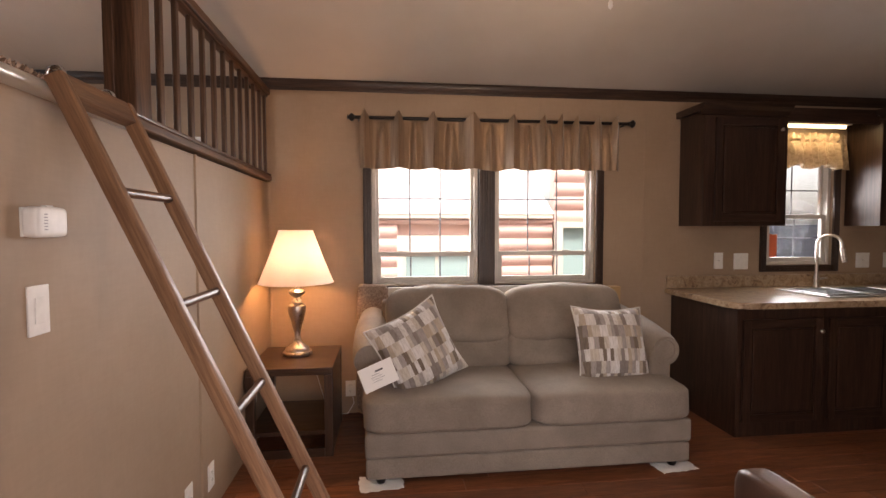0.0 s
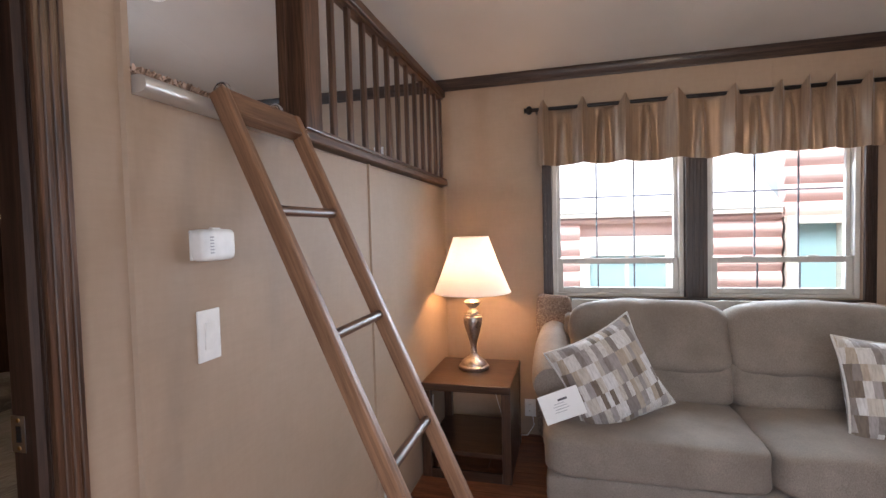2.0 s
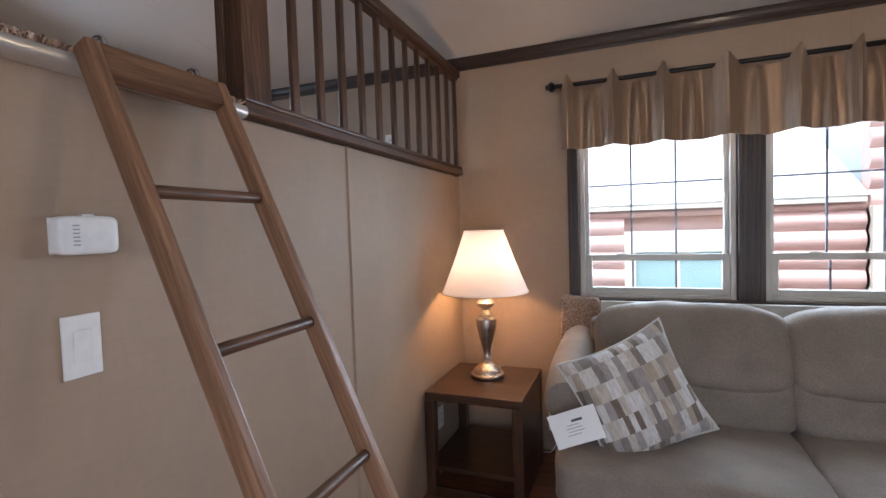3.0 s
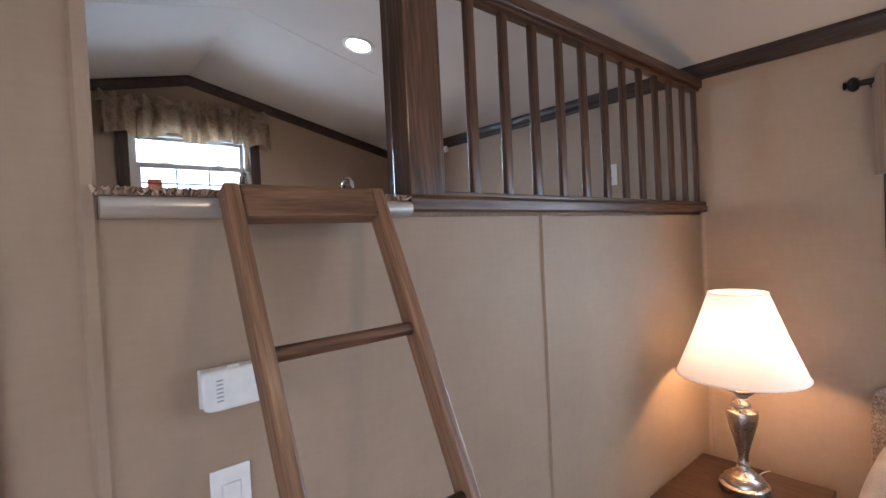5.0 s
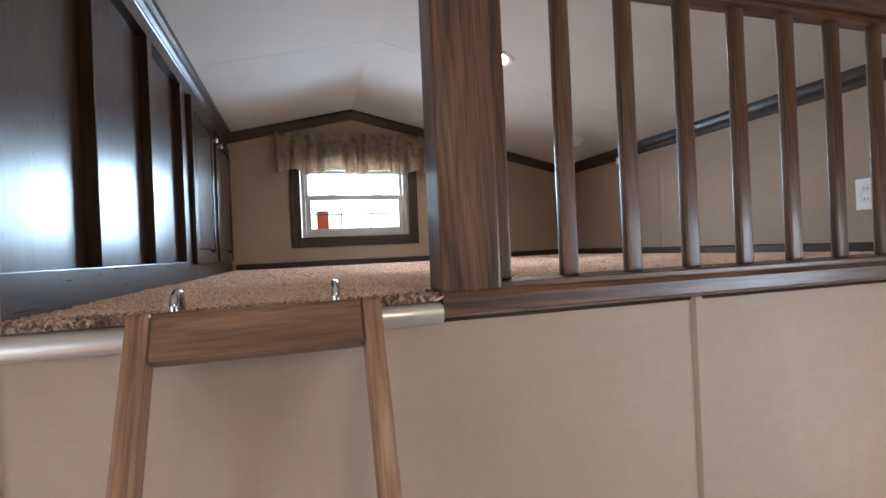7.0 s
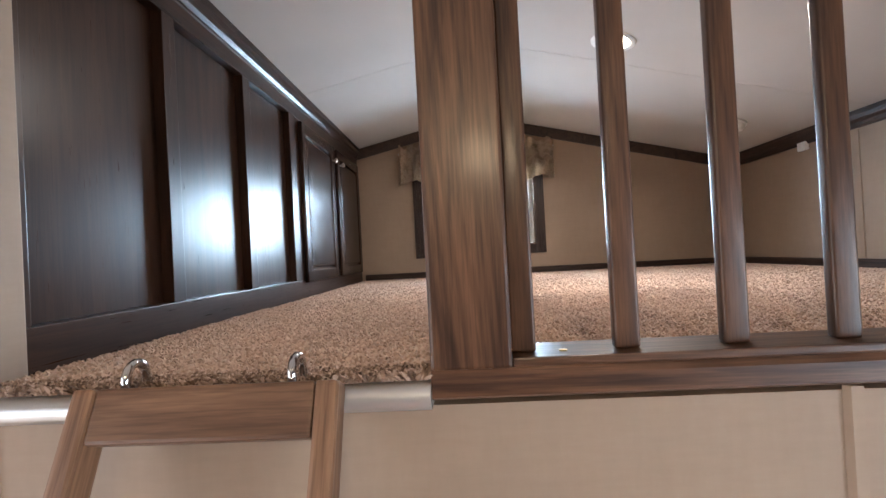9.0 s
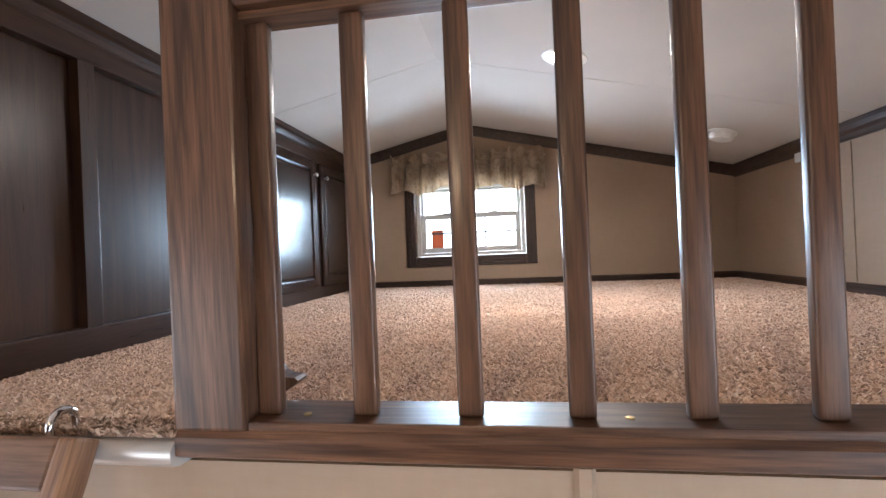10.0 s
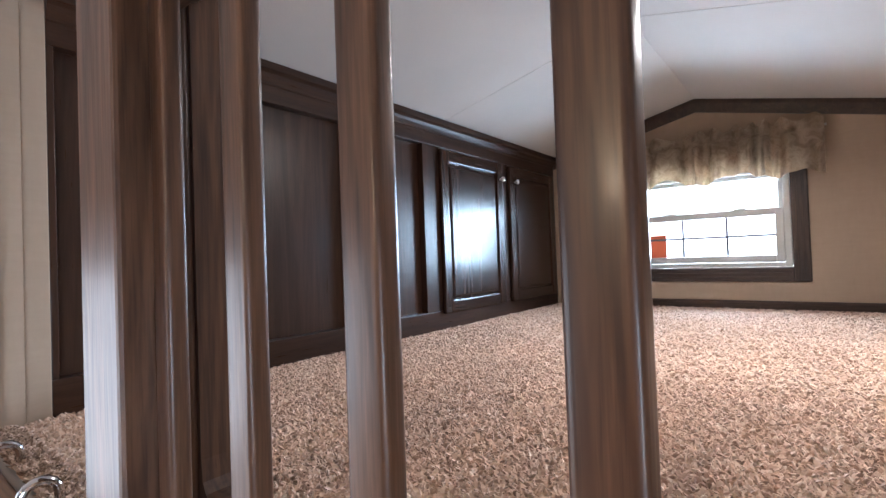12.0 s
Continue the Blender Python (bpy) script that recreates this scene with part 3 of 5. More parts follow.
def railing():
    t = thing("loft_railing", -0.95, 2.03, LOFT_Z, label="dark stained oak loft railing with square balusters and newel", category="railing")
    ox, oy, oz = -0.95, 2.03, LOFT_Z

    def p(name, bm, m, label="", smooth=False):
        return part(name, moved(bm, Matrix.Translation((-ox, -oy, -oz))), m, t, label, smooth)

    p("newel_post", box(-0.975, -0.902, 1.978, 2.087, 1.803, ceil_z(2.03) - 0.012, 0.005), OAK["z"], "thick square newel post up to the ceiling")
    p("edge_board", extrude([(-0.960, 1.764), (-0.908, 1.764), (-0.902, 1.768), (-0.902, 1.794), (-0.906, 1.799), (-0.909, 1.803), (-1.02, 1.803), (-1.02, 1.797), (-0.960, 1.797)], "y", 1.978, BACK - 0.002), OAK["y"], "moulded edge board")
    p("bottom_rail", box(-1.005, -0.9055, 2.0875, BACK - 0.003, 1.8035, 1.816, 0.003), OAK["y"])
    p("handrail", box(-0.985, -0.905, 2.087, BACK - 0.003, 2.392, 2.437, 0.008, 3), OAK["y"], "rounded handrail")
    p("top_fillet", box(-0.968, -0.922, 2.087, BACK - 0.003, 2.380, 2.3915, 0.002), OAK["y"])
    first = None
    for k in range(13):
        y = 2.1055 if k == 0 else min(2.101 + 0.1465 * k, BACK - 0.024)
        if first is None:
            bm = box(-0.0098, 0.0098, -0.0174, 0.0174, 0.0, 2.3795 - 1.8165, 0.005, 3)
            first = part("baluster", bm, OAK["z"], t, smooth=True)
            ob = first
        else:
            ob = new("baluster", first.data)
            ob.parent = t
        ob.location = (-0.943 - ox, y - oy, 1.8165 - oz)
        ob.rotation_euler = (0, 0, radians(((k * 37) % 5 - 2) * 0.8))
    for k in range(4):
        s = part("screw", lathe([(0.001, 0.0), (0.006, 0.0), (0.006, 0.0012), (0.001, 0.002)], 10), BRASS, t, "small brass screw head")
        s.location = (-0.940 - ox, 2.160 + 0.4385 * k - oy, 1.8162 - oz)
    # the board screwed behind the first baluster, with a curved foot
    prof = [(1.986, 0.0), (2.076, 0.0), (2.080, 0.012), (2.090, 0.024), (2.108, 0.034), (2.126, 0.046), (2.129, 0.051), (2.124, 0.055), (2.110, 0.056), (2.098, 0.061), (2.091, 0.072), (2.0885, 0.095), (2.0885, 0.66), (1.986, 0.66)]
    bm = extrude([(u, 1.803 + v) for u, v in prof], "x", -1.008, -0.9755)
    p("gate_stop", bm, OAK["z"], "dark upright board with a curved foot")
    p("screw_hole", lathe([(0.001, 0), (0.006, 0), (0.006, 0.002), (0.001, 0.002)], 10, pose(-0.962, 2.0865, 2.268, -90, 0, 0)), BLACKP, "dark screw hole")
    return t


railing()


def nosing():
    prof = [(-0.965, 1.750), (-0.912, 1.750), (-0.900, 1.754), (-0.894, 1.762), (-0.894, 1.776), (-0.900, 1.784), (-0.912, 1.787), (-0.965, 1.787)]
    solid("loft_nosing", extrude(prof, "y", 1.3475, 1.977), NOSING, "pale satin metal nosing along the open loft edge", "trim", kind="structure", smooth=True)


nosing()


def carpet():
    """Deep pile carpet: an uneven bed with twisted tufts standing on it, longest at the open edge."""
    rnd = np.random.RandomState(4)
    x0, x1, y0, y1 = LOFT_X + 0.002, -0.967, 1.305, BACK - 0.002
    verts, faces = [], []
    nx, ny = 180, 160
    gx, gy = np.linspace(x0, x1, nx), np.linspace(y0, y1, ny)
    for i, x in enumerate(gx):
        for y in gy:
            z = LOFT_Z - 0.010 + 0.004 * rnd.rand() + 0.004 * noise.noise(Vector((x * 3, y * 3, 0)))
            if y > 1.977 and x > -1.03:
                z = LOFT_Z - 0.026
            verts.append((x, y, z))
    for i in range(nx - 1):
        for j in range(ny - 1):
            a = i * ny + j
            faces.append((a, a + ny, a + ny + 1, a + 1))
    n = len(verts)
    for x, y in ((x0, y0), (x1, y0), (x1, y1), (x0, y1)):
        verts.append((x, y, LOFT_Z - 0.044))
    faces.append((n + 3, n + 2, n + 1, n))
    me = bpy.data.meshes.new("carpet_bed")
    me.from_pydata(verts, [], faces)
    # skirts down to the deck
    b = bmesh.new()
    b.from_mesh(me)
    b.verts.ensure_lookup_table()
    rims = [[i * ny for i in range(nx)], [(nx - 1) * ny + j for j in range(ny)], [i * ny + ny - 1 for i in range(nx)][::-1], [j for j in range(ny)][::-1]]
    for rim in rims:
        high = [b.verts[k] for k in rim]
        low = [b.verts.new((h.co.x, h.co.y, LOFT_Z - 0.044)) for h in high]
        b.verts.ensure_lookup_table()
        for q in range(len(rim) - 1):
            b.faces.new((high[q], high[q + 1], low[q + 1], low[q]))
    rug = thing("carpet", -2.2, 2.6, LOFT_Z - 0.044, label="deep beige and brown flecked loft carpet with a frayed open edge", category="carpet", kind="stuff")
    off = Matrix.Translation((2.2, -2.6, -(LOFT_Z - 0.044)))
    part("backing", moved(b, off), PAD, rug, smooth=True)
    part("backing_edge", moved(box(-0.9668, -0.920, 1.340, 1.976, LOFT_Z - 0.0075, LOFT_Z - 0.0015, 0.002), off), OFFCUT, rug)

    def tufts(name, count, xa, xb, ya, yb, tall, wide, lean, yarn=CARPET):
        px, py = xa + (xb - xa) * rnd.rand(count), ya + (yb - ya) * rnd.rand(count)
        v, f = [], []
        for x, y in zip(px, py):
            if x > -1.03 and y > 1.972:
                continue
            h, w = tall * (0.6 + 0.7 * rnd.rand()), wide * (0.7 + 0.6 * rnd.rand())
            a = rnd.rand() * 6.283
            dx, dy = math.cos(a), math.sin(a)
            lx, ly = lean * (rnd.rand() - 0.5) * 2, lean * (rnd.rand() - 0.5) * 2
            base_z = LOFT_Z - 0.0085 if x < -0.965 else LOFT_Z - 0.006
            k = len(v)
            for s, hh, ww in ((0.0, 0.0, 0.8), (0.6, 0.65, 1.0), (1.0, 1.0, 0.45)):
                cx, cy, cz = x + lx * s, y + ly * s, base_z + h * hh
                v += [(cx - dx * w * ww, cy - dy * w * ww, cz), (cx + dy * w * ww * 0.8, cy - dx * w * ww * 0.8, cz + 0.001), (cx + dx * w * ww, cy + dy * w * ww, cz)]
            for s in (0, 3):
                f += [(k + s, k + s + 1, k + s + 4, k + s + 3), (k + s + 1, k + s + 2, k + s + 5, k + s + 4), (k + s + 2, k + s, k + s + 3, k + s + 5)]
            f.append((k + 6, k + 7, k + 8))
        m2 = bpy.data.meshes.new(name)
        m2.from_pydata([(a + 2.2, b_ - 2.6, c - (LOFT_Z - 0.044)) for a, b_, c in v], [], f)
        m2.materials.append(yarn)
        ob = new(name, m2)
        ob.parent = rug
        tagged(ob, kind="stuff")

    tufts("near_pile", 80000, -1.95, -0.935, 1.31, BACK - 0.01, 0.0080, 0.0046, 0.0085)
    tufts("far_pile", 60000, LOFT_X + 0.02, -1.95, 1.32, BACK - 0.02, 0.0068, 0.0054, 0.0080)
    tufts("edge_fringe", 4600, -0.952, -0.914, 1.34, 1.974, 0.0115, 0.0042, 0.013, FRINGE)


carpet()


def ladder():
    lean = 0.455
    top_x, top_z = -0.858, 1.811
    t = thing("loft_ladder", -0.05, 1.69, 0.0, label="stained oak loft ladder hooked on the loft edge, leaning out", category="ladder")
    run = Vector((lean, 0, -1)).normalized()          # down the slope
    out = Vector((1, 0, lean)).normalized()           # away from the wall
    o = Vector((top_x, 0, top_z))
    basis = Matrix(((run.x, 0, out.x, o.x + 0.05), (run.y, 1, out.y, -1.69), (run.z, 0, out.z, o.z), (0, 0, 0, 1)))
    length = top_z * math.sqrt(1 + lean * lean)
    for y0, y1 in ((1.524, 1.553), (1.837, 1.866)):
        st = part("stile", box(0.0, length - 0.022, y0, y1, -0.044, 0.0, 0.006, 2), LADDER["x"], t)
        st.matrix_local = basis
    part("top_rail", moved(box(0.0, 0.068, 1.5535, 1.8365, -0.041, -0.003, 0.005), basis), LADDER["y"], t)
    for z in (1.510, 1.210, 0.908, 0.606, 0.303):
        s = (top_z - z) * math.sqrt(1 + lean * lean) - 0.010
        c = basis @ Vector((s, 0, -0.022))
        part("rung", tube([(c.x, 1.5525 - 1.69, c.z), (c.x, 1.8375 - 1.69, c.z)], 0.0135, 14), OAK["y"], t, smooth=True)
    for y in (1.578, 1.800):
        arc = [(-0.880 + 0.05, y - 1.69, 1.790)]
        for k in range(9):
            a = math.pi * k / 8
            arc.append((-0.900 + 0.020 * math.cos(a) + 0.05, y - 1.69, 1.812 + 0.020 * math.sin(a)))
        arc.append((-0.921 + 0.05, y - 1.69, 1.797))
        part("hook", tube(arc, 0.0062, 10), CHROME, t, "chrome hook", smooth=True)
    return t


ladder()

# ---- loft: panelled cabinet wall ----


def raised_door(parent, x0, x1, z0, z1, y, knob_x, face=1, mats=None):
    """A frame-and-panel door on a front that faces +y (face 1) or -y (face -1)."""
    d = thing("cabinet_door", (x0 + x1) / 2, y, z0)
    d.parent = parent
    mats = mats or ESPRESSO
    w, h, s = (x1 - x0) / 2, z1 - z0, 0.055

    def q(name, a, b_, c, e, d0, d1, m, bev=0.004, label=""):
        lo, hi = sorted((d0 * face, d1 * face))
        return part(name, box(a, b_, lo, hi, c, e, bev), m, d, label)

    q("door_stile", -w, -w + s, 0, h, 0, 0.019, mats["z"])
    q("door_stile", w - s, w, 0, h, 0, 0.019, mats["z"])
    q("door_rail", -w + s, w - s, 0, s, 0, 0.0185, mats["x"])
    q("door_rail", -w + s, w - s, h - s, h, 0, 0.0185, mats["x"])
    q("raised_panel", -w + s + 0.012, w - s - 0.012, s + 0.012, h - s - 0.012, 0.0, 0.016, mats["z"], 0.010)
    q("panel_groove", -w + s - 0.002, w - s + 0.002, s - 0.002, h - s + 0.002, -0.004, 0.006, mats["z"], 0.0)
    k = lathe([(0.005, 0), (0.005, 0.010), (0.013, 0.016), (0.014, 0.022), (0.009, 0.027), (0.001, 0.028)], 18, pose(knob_x - (x0 + x1) / 2, 0.019 * face, h - 0.085, -90 * face, 0, 0))
    part("knob", k, NICKEL, d, "brushed nickel knob", smooth=True)
    return d


def loft_cabinet():
    t = thing("loft_cabinet", -2.3, 1.27, LOFT_Z, label="dark espresso panelled cabinet wall with two raised-panel doors", category="cabinet")
    ox, oy, oz = -2.3, 1.27, LOFT_Z

    def p(name, bm, m, label=""):
        return part(name, moved(bm, Matrix.Translation((-ox, -oy, -oz))), m, t, label)

    y0, y1 = 1.256, 1.305
    zt = 2.606
    p("back_panel", box(LOFT_X + 0.004, -1.024, y0, 1.262, LOFT_Z - 0.04, 2.70), LOFTWOOD["z"])
    p("bottom_rail", box(LOFT_X + 0.004, -1.022, 1.2622, y1, LOFT_Z - 0.04, 1.871, 0.002), LOFTWOOD["x"])
    p("top_rail", box(LOFT_X + 0.004, -1.022, 1.2622, y1, zt, 2.70, 0.002), LOFTWOOD["x"])
    for a, c in ((-1.036, -1.022), (-1.479, -1.427), (-1.914, -1.862), (-2.410, -2.291), (-3.010, -2.905), (LOFT_X + 0.004, -3.54)):
        p("stile", box(a, c, 1.2622, y1 - 0.0004, 1.8712, zt - 0.0002, 0.002), LOFTWOOD["z"])
    for a, c in ((-1.427, -1.036), (-1.862, -1.479), (-2.291, -1.914)):
        p("panel", box(a + 0.001, c - 0.001, 1.2622, 1.2755, 1.8715, zt - 0.0005), LOFTWOOD["z"], "flat recessed panel")
    z = ceil_z(1.30)
    prof = [(1.286, 2.655), (1.3015, 2.655), (1.309, 2.662), (1.309, 2.668), (1.318, 2.680), (1.322, 2.692), (1.334, 2.700), (1.334, z - 0.002 + 0.006), (1.286, z - 0.006)]
    p("crown", extrude(prof, "x", LOFT_X + 0.002, -1.022), LOFTWOOD["x"], "stepped crown moulding")
    raised_door(t, -2.922 + 2.3, -2.396 + 2.3, 1.858 - oz, 2.595 - oz, y1 - oy + 0.0005, -2.897 + 2.3, mats=LOFTDOOR)
    raised_door(t, -3.548 + 2.3, -2.998 + 2.3, 1.858 - oz, 2.595 - oz, y1 - oy + 0.0005, -3.050 + 2.3, mats=LOFTDOOR)


loft_cabinet()

# ---- windows ----


def casing(parent, axis, at, face, u0, u1, v0, v1, w, mats, off, deep=0.018):
    """Fluted dark casing round an opening on a wall face."""
    def bar(a, c, e, g, m):
        lo, hi = sorted((at, at + face * deep))
        bm = box(lo, hi, a, c, e, g, 0.004) if axis == "x" else box(a, c, lo, hi, e, g, 0.004)
        n = 3
        for k in range(n):
            if c - a < g - e:
                q0 = a + (c - a) * (k + 0.7) / (n + 0.4)
                s = (q0, q0 + (c - a) * 0.14, e + 0.003, g - 0.003)
            else:
                q0 = e + (g - e) * (k + 0.7) / (n + 0.4)
                s = (a + 0.003, c - 0.003, q0, q0 + (g - e) * 0.14)
            lo2, hi2 = sorted((at + face * (deep - 0.002), at + face * (deep + 0.003)))
            bm = box(lo2, hi2, *s, 0.001, 1, bm=bm) if axis == "x" else box(s[0], s[1], lo2, hi2, s[2], s[3], 0.001, 1, bm=bm)
        part("casing", moved(bm, off), m, parent)
    tall, wide = mats["z"], mats["y" if axis == "x" else "x"]
    bar(u0 - w, u0, v0 - w, v1 + w, tall)
    bar(u1, u1 + w, v0 - w, v1 + w, tall)
    bar(u0, u1, v0 - w, v0, wide)
    bar(u0, u1, v1, v1 + w, wide)


def sash(parent, axis, at, u0, u1, v0, v1, w, cols, rows, off, deep=0.03, bar=0.011):
    """A white sash with its pane and muntins."""
    def b(a, c, e, g, d0=-deep / 2, d1=deep / 2, bev=0.003):
        return box(at + d0, at + d1, a, c, e, g, bev, 1) if axis == "x" else box(a, c, at + d0, at + d1, e, g, bev, 1)
    f = b(u0, u0 + w, v0, v1)
    for q in ((u1 - w, u1, v0, v1), (u0 + w, u1 - w, v0, v0 + w), (u0 + w, u1 - w, v1 - w, v1)):
        join(f, b(*q))
    fr = part("sash_frame", moved(f, off), VINYL, parent)
    for k in range(1, cols):
        u = u0 + w + (u1 - u0 - 2 * w) * k / cols
        part("muntin", moved(b(u - bar / 2, u + bar / 2, v0 + w, v1 - w, 0.004, 0.010, 0.001), off), MUNTIN, parent)
    for k in range(1, rows):
        v = v0 + w + (v1 - v0 - 2 * w) * k / rows
        part("muntin", moved(b(u0 + w, u1 - w, v - bar / 2, v + bar / 2, 0.0055, 0.0115, 0.001), off), MUNTIN, parent)
    pane = part("pane", moved(b(u0 + w - 0.004, u1 - w + 0.004, v0 + w - 0.004, v1 - w + 0.004, -0.002, 0.002, 0.0), off), GLASS, parent)
    pane.visible_shadow = False


def hung_window(name, axis, wall, u0, u1, v0, v1, meet, grids, label, inset, sign):
    """A single-hung window in an opening: outer vinyl frame, upper sash behind, lower sash in front. sign: from the room outwards."""
    t = thing(name, *((wall, (u0 + u1) / 2) if axis == "x" else ((u0 + u1) / 2, wall)), v0, label=label, category="window", kind="structure")
    off = Matrix.Translation((-t.location.x, -t.location.y, -v0))

    def b(a, c, e, g, d0, d1):
        lo, hi = sorted((wall + sign * d0, wall + sign * d1))
        return box(lo, hi, a, c, e, g, 0.003, 1) if axis == "x" else box(a, c, lo, hi, e, g, 0.003, 1)
    f = b(u0, u0 + 0.028, v0, v1, inset, inset + 0.085)
    for q in ((u1 - 0.028, u1, v0, v1), (u0 + 0.028, u1 - 0.028, v0, v0 + 0.022), (u0 + 0.028, u1 - 0.028, v1 - 0.022, v1)):
        join(f, b(*q, inset, inset + 0.085))
    part("window_frame", moved(f, off), VINYL, t, "white vinyl frame")
    sash(t, axis, wall + sign * (inset + 0.062), u0 + 0.029, u1 - 0.029, meet - 0.005, v1 - 0.023, 0.022, *grids[0], off)
    sash(t, axis, wall + sign * (inset + 0.028), u0 + 0.029, u1 - 0.029, v0 + 0.023, meet + 0.028, 0.036, *grids[1], off)
    for s in (0.28, 0.72):
        u = u0 + (u1 - u0) * s
        cord = [(0, 0, 0), (0.006, 0, -0.02), (0.002, 0, -0.05), (0.012, 0, -0.075)]
        inn = wall + sign * (inset + 0.010)
        pts = [((inn, u + a, meet + 0.04 + z) if axis == "x" else (u + a, inn, meet + 0.04 + z)) for a, _, z in cord]
        part("pull_cord", moved(tube(pts, 0.0016, 5), off), VINYL, t)
        part("sash_lock", moved(b(u - 0.03, u + 0.03, meet + 0.0285, meet + 0.036, inset + 0.014, inset + 0.036), off), VINYL, t)
    return t, off


def living_window():
    t, off = hung_window("window_1", "y", BACK, -0.172, 0.648, 0.978, 2.117, 1.205, ((3, 2), (3, 1)), "white vinyl window with grids in a dark fluted casing", 0.02, 1)
    casing(t, "y", BACK, -1, -0.175, 1.603, 0.975, 2.12, 0.062, TRIM, off)
    bm = box(0.652, 0.776, BACK - 0.02, BACK + 0.11, 0.978, 2.117, 0.003)
    for k in range(5):
        box(0.664 + k * 0.021, 0.674 + k * 0.021, BACK - 0.024, BACK - 0.018, 0.98, 2.11, 0.002, 1, bm=bm)
    part("mullion", moved(bm, off), TRIM["z"], t, "broad fluted dark mullion")
    hung_window("window_2", "y", BACK, 0.780, 1.600, 0.978, 2.117, 1.205, ((3, 2), (3, 1)), "white vinyl window with grids beside the mullion", 0.02, 1)


living_window()


def loft_window():
    t, off = hung_window("window_3", "x", LOFT_X, 1.768, 2.532, 2.003, 2.502, 2.272, ((1, 1), (3, 2)), "small white loft window in a dark casing", 0.02, -1)
    casing(t, "x", LOFT_X, 1, 1.765, 2.535, 2.0, 2.505, 0.070, TRIM, off)
    s = box(LOFT_X - 0.047, LOFT_X - 0.0455, 1.870, 1.955, 2.035, 2.19)
    part("sticker", moved(s, off), ORANGE, t, "orange paper sticker on the pane")


loft_window()


def kitchen_window():
    t, off = hung_window("window_4", "y", BACK, 3.103, 3.717, 1.103, 1.997, 1.50, ((2, 2), (2, 2)), "small white window over the sink", 0.02, 1)
    casing(t, "y", BACK, -1, 3.10, 3.72, 1.10, 2.00, 0.055, TRIM, off)
    part("sticker", moved(box(3.165, 3.245, BACK + 0.0435, BACK + 0.045, 1.17, 1.36), off), ORANGE, t, "orange paper sticker on the pane")


kitchen_window()

# ---- valances ----


def cloth(func, nu, nv, thick=0.003):
    b = bmesh.new()
    g = [[b.verts.new(func(i / nu, j / nv)) for j in range(nv + 1)] for i in range(nu + 1)]
    for i in range(nu):
        for j in range(nv):
            b.faces.new((g[i][j], g[i + 1][j], g[i + 1][j + 1], g[i][j + 1]))
    b.normal_update()
    bmesh.ops.solidify(b, geom=b.faces[:], thickness=thick)
    return b


def grommet_valance():
    t = thing("window_valance", 0.75, 3.79, 2.23, label="tan satin valance gathered on a black rod", category="curtain")
    part("rod", tube([(-0.30 - 0.75, 0.0, 0.0), (1.84 - 0.75, 0.0, 0.0)], 0.0125, 16), BLACK, t, "black metal rod", smooth=True)
    for x in (-0.315, 1.855):
        part("finial", lathe([(0.010, -0.030), (0.018, -0.026), (0.012, -0.018), (0.026, -0.006), (0.030, 0.004), (0.024, 0.018), (0.010, 0.026)], 18, pose(x - 0.75, 0, 0, 0, 90, 0)), BLACK, t, smooth=True)
        part("bracket", tube([(x - 0.75 + (0.05 if x < 0 else -0.05), 0, 0), (x - 0.75 + (0.05 if x < 0 else -0.05), 0.085, -0.005)], 0.006, 8), BLACK, t)
    peaks = [(-0.217, 0.040), (0.03, 0.040), (0.286, 0.042), (0.586, 0.075), (0.895, 0.044), (1.133, 0.034), (1.270, 0.030), (1.397, 0.030), (1.570, 0.036), (1.712, 0.034)]
    hollows = [(q[0] + r[0]) / 2 for q, r in zip(peaks, peaks[1:])]

    def f(u, v):
        x = -0.252 + 1.995 * u + 0.010 * v * noise.noise(Vector((u * 12, v * 1.5, 8)))
        c, w = min(peaks, key=lambda q: abs(x - q[0]))
        ridge = math.exp(-(abs(x - c) / (w * (0.85 + 0.45 * v))) ** 1.25)
        h = min(hollows, key=lambda q: abs(x - q))
        tuck = math.exp(-((x - h - 0.012 * math.sin(h * 40)) / (0.020 + 0.016 * v)) ** 2)
        pleat = math.sin(x * 95 + 3 * math.sin(x * 13))
        y = 0.030 - (0.086 - 0.012 * v) * ridge - (0.042 + 0.010 * v) * tuck * min(1.0, 3 * v + 0.1) + 0.0045 * pleat * (1 - ridge) * (0.4 + 0.6 * v) + 0.010 * v * noise.noise(Vector((x * 9, v * 2, 1)))
        crest = -0.024 + 0.082 * ridge ** 1.3 * (0.9 + 0.2 * noise.noise(Vector((c * 5, 2, 1))))
        hem = -0.376 + 0.008 * math.cos((x - c) * 18) + 0.006 * noise.noise(Vector((x * 7, 0.3, 5)))
        return (x - 0.75, y, crest + (hem - crest) * v)
    part("fabric", cloth(f, 460, 18), FABRIC, t, "tan satin cloth with soft folds", smooth=True)
    return t


grommet_valance()


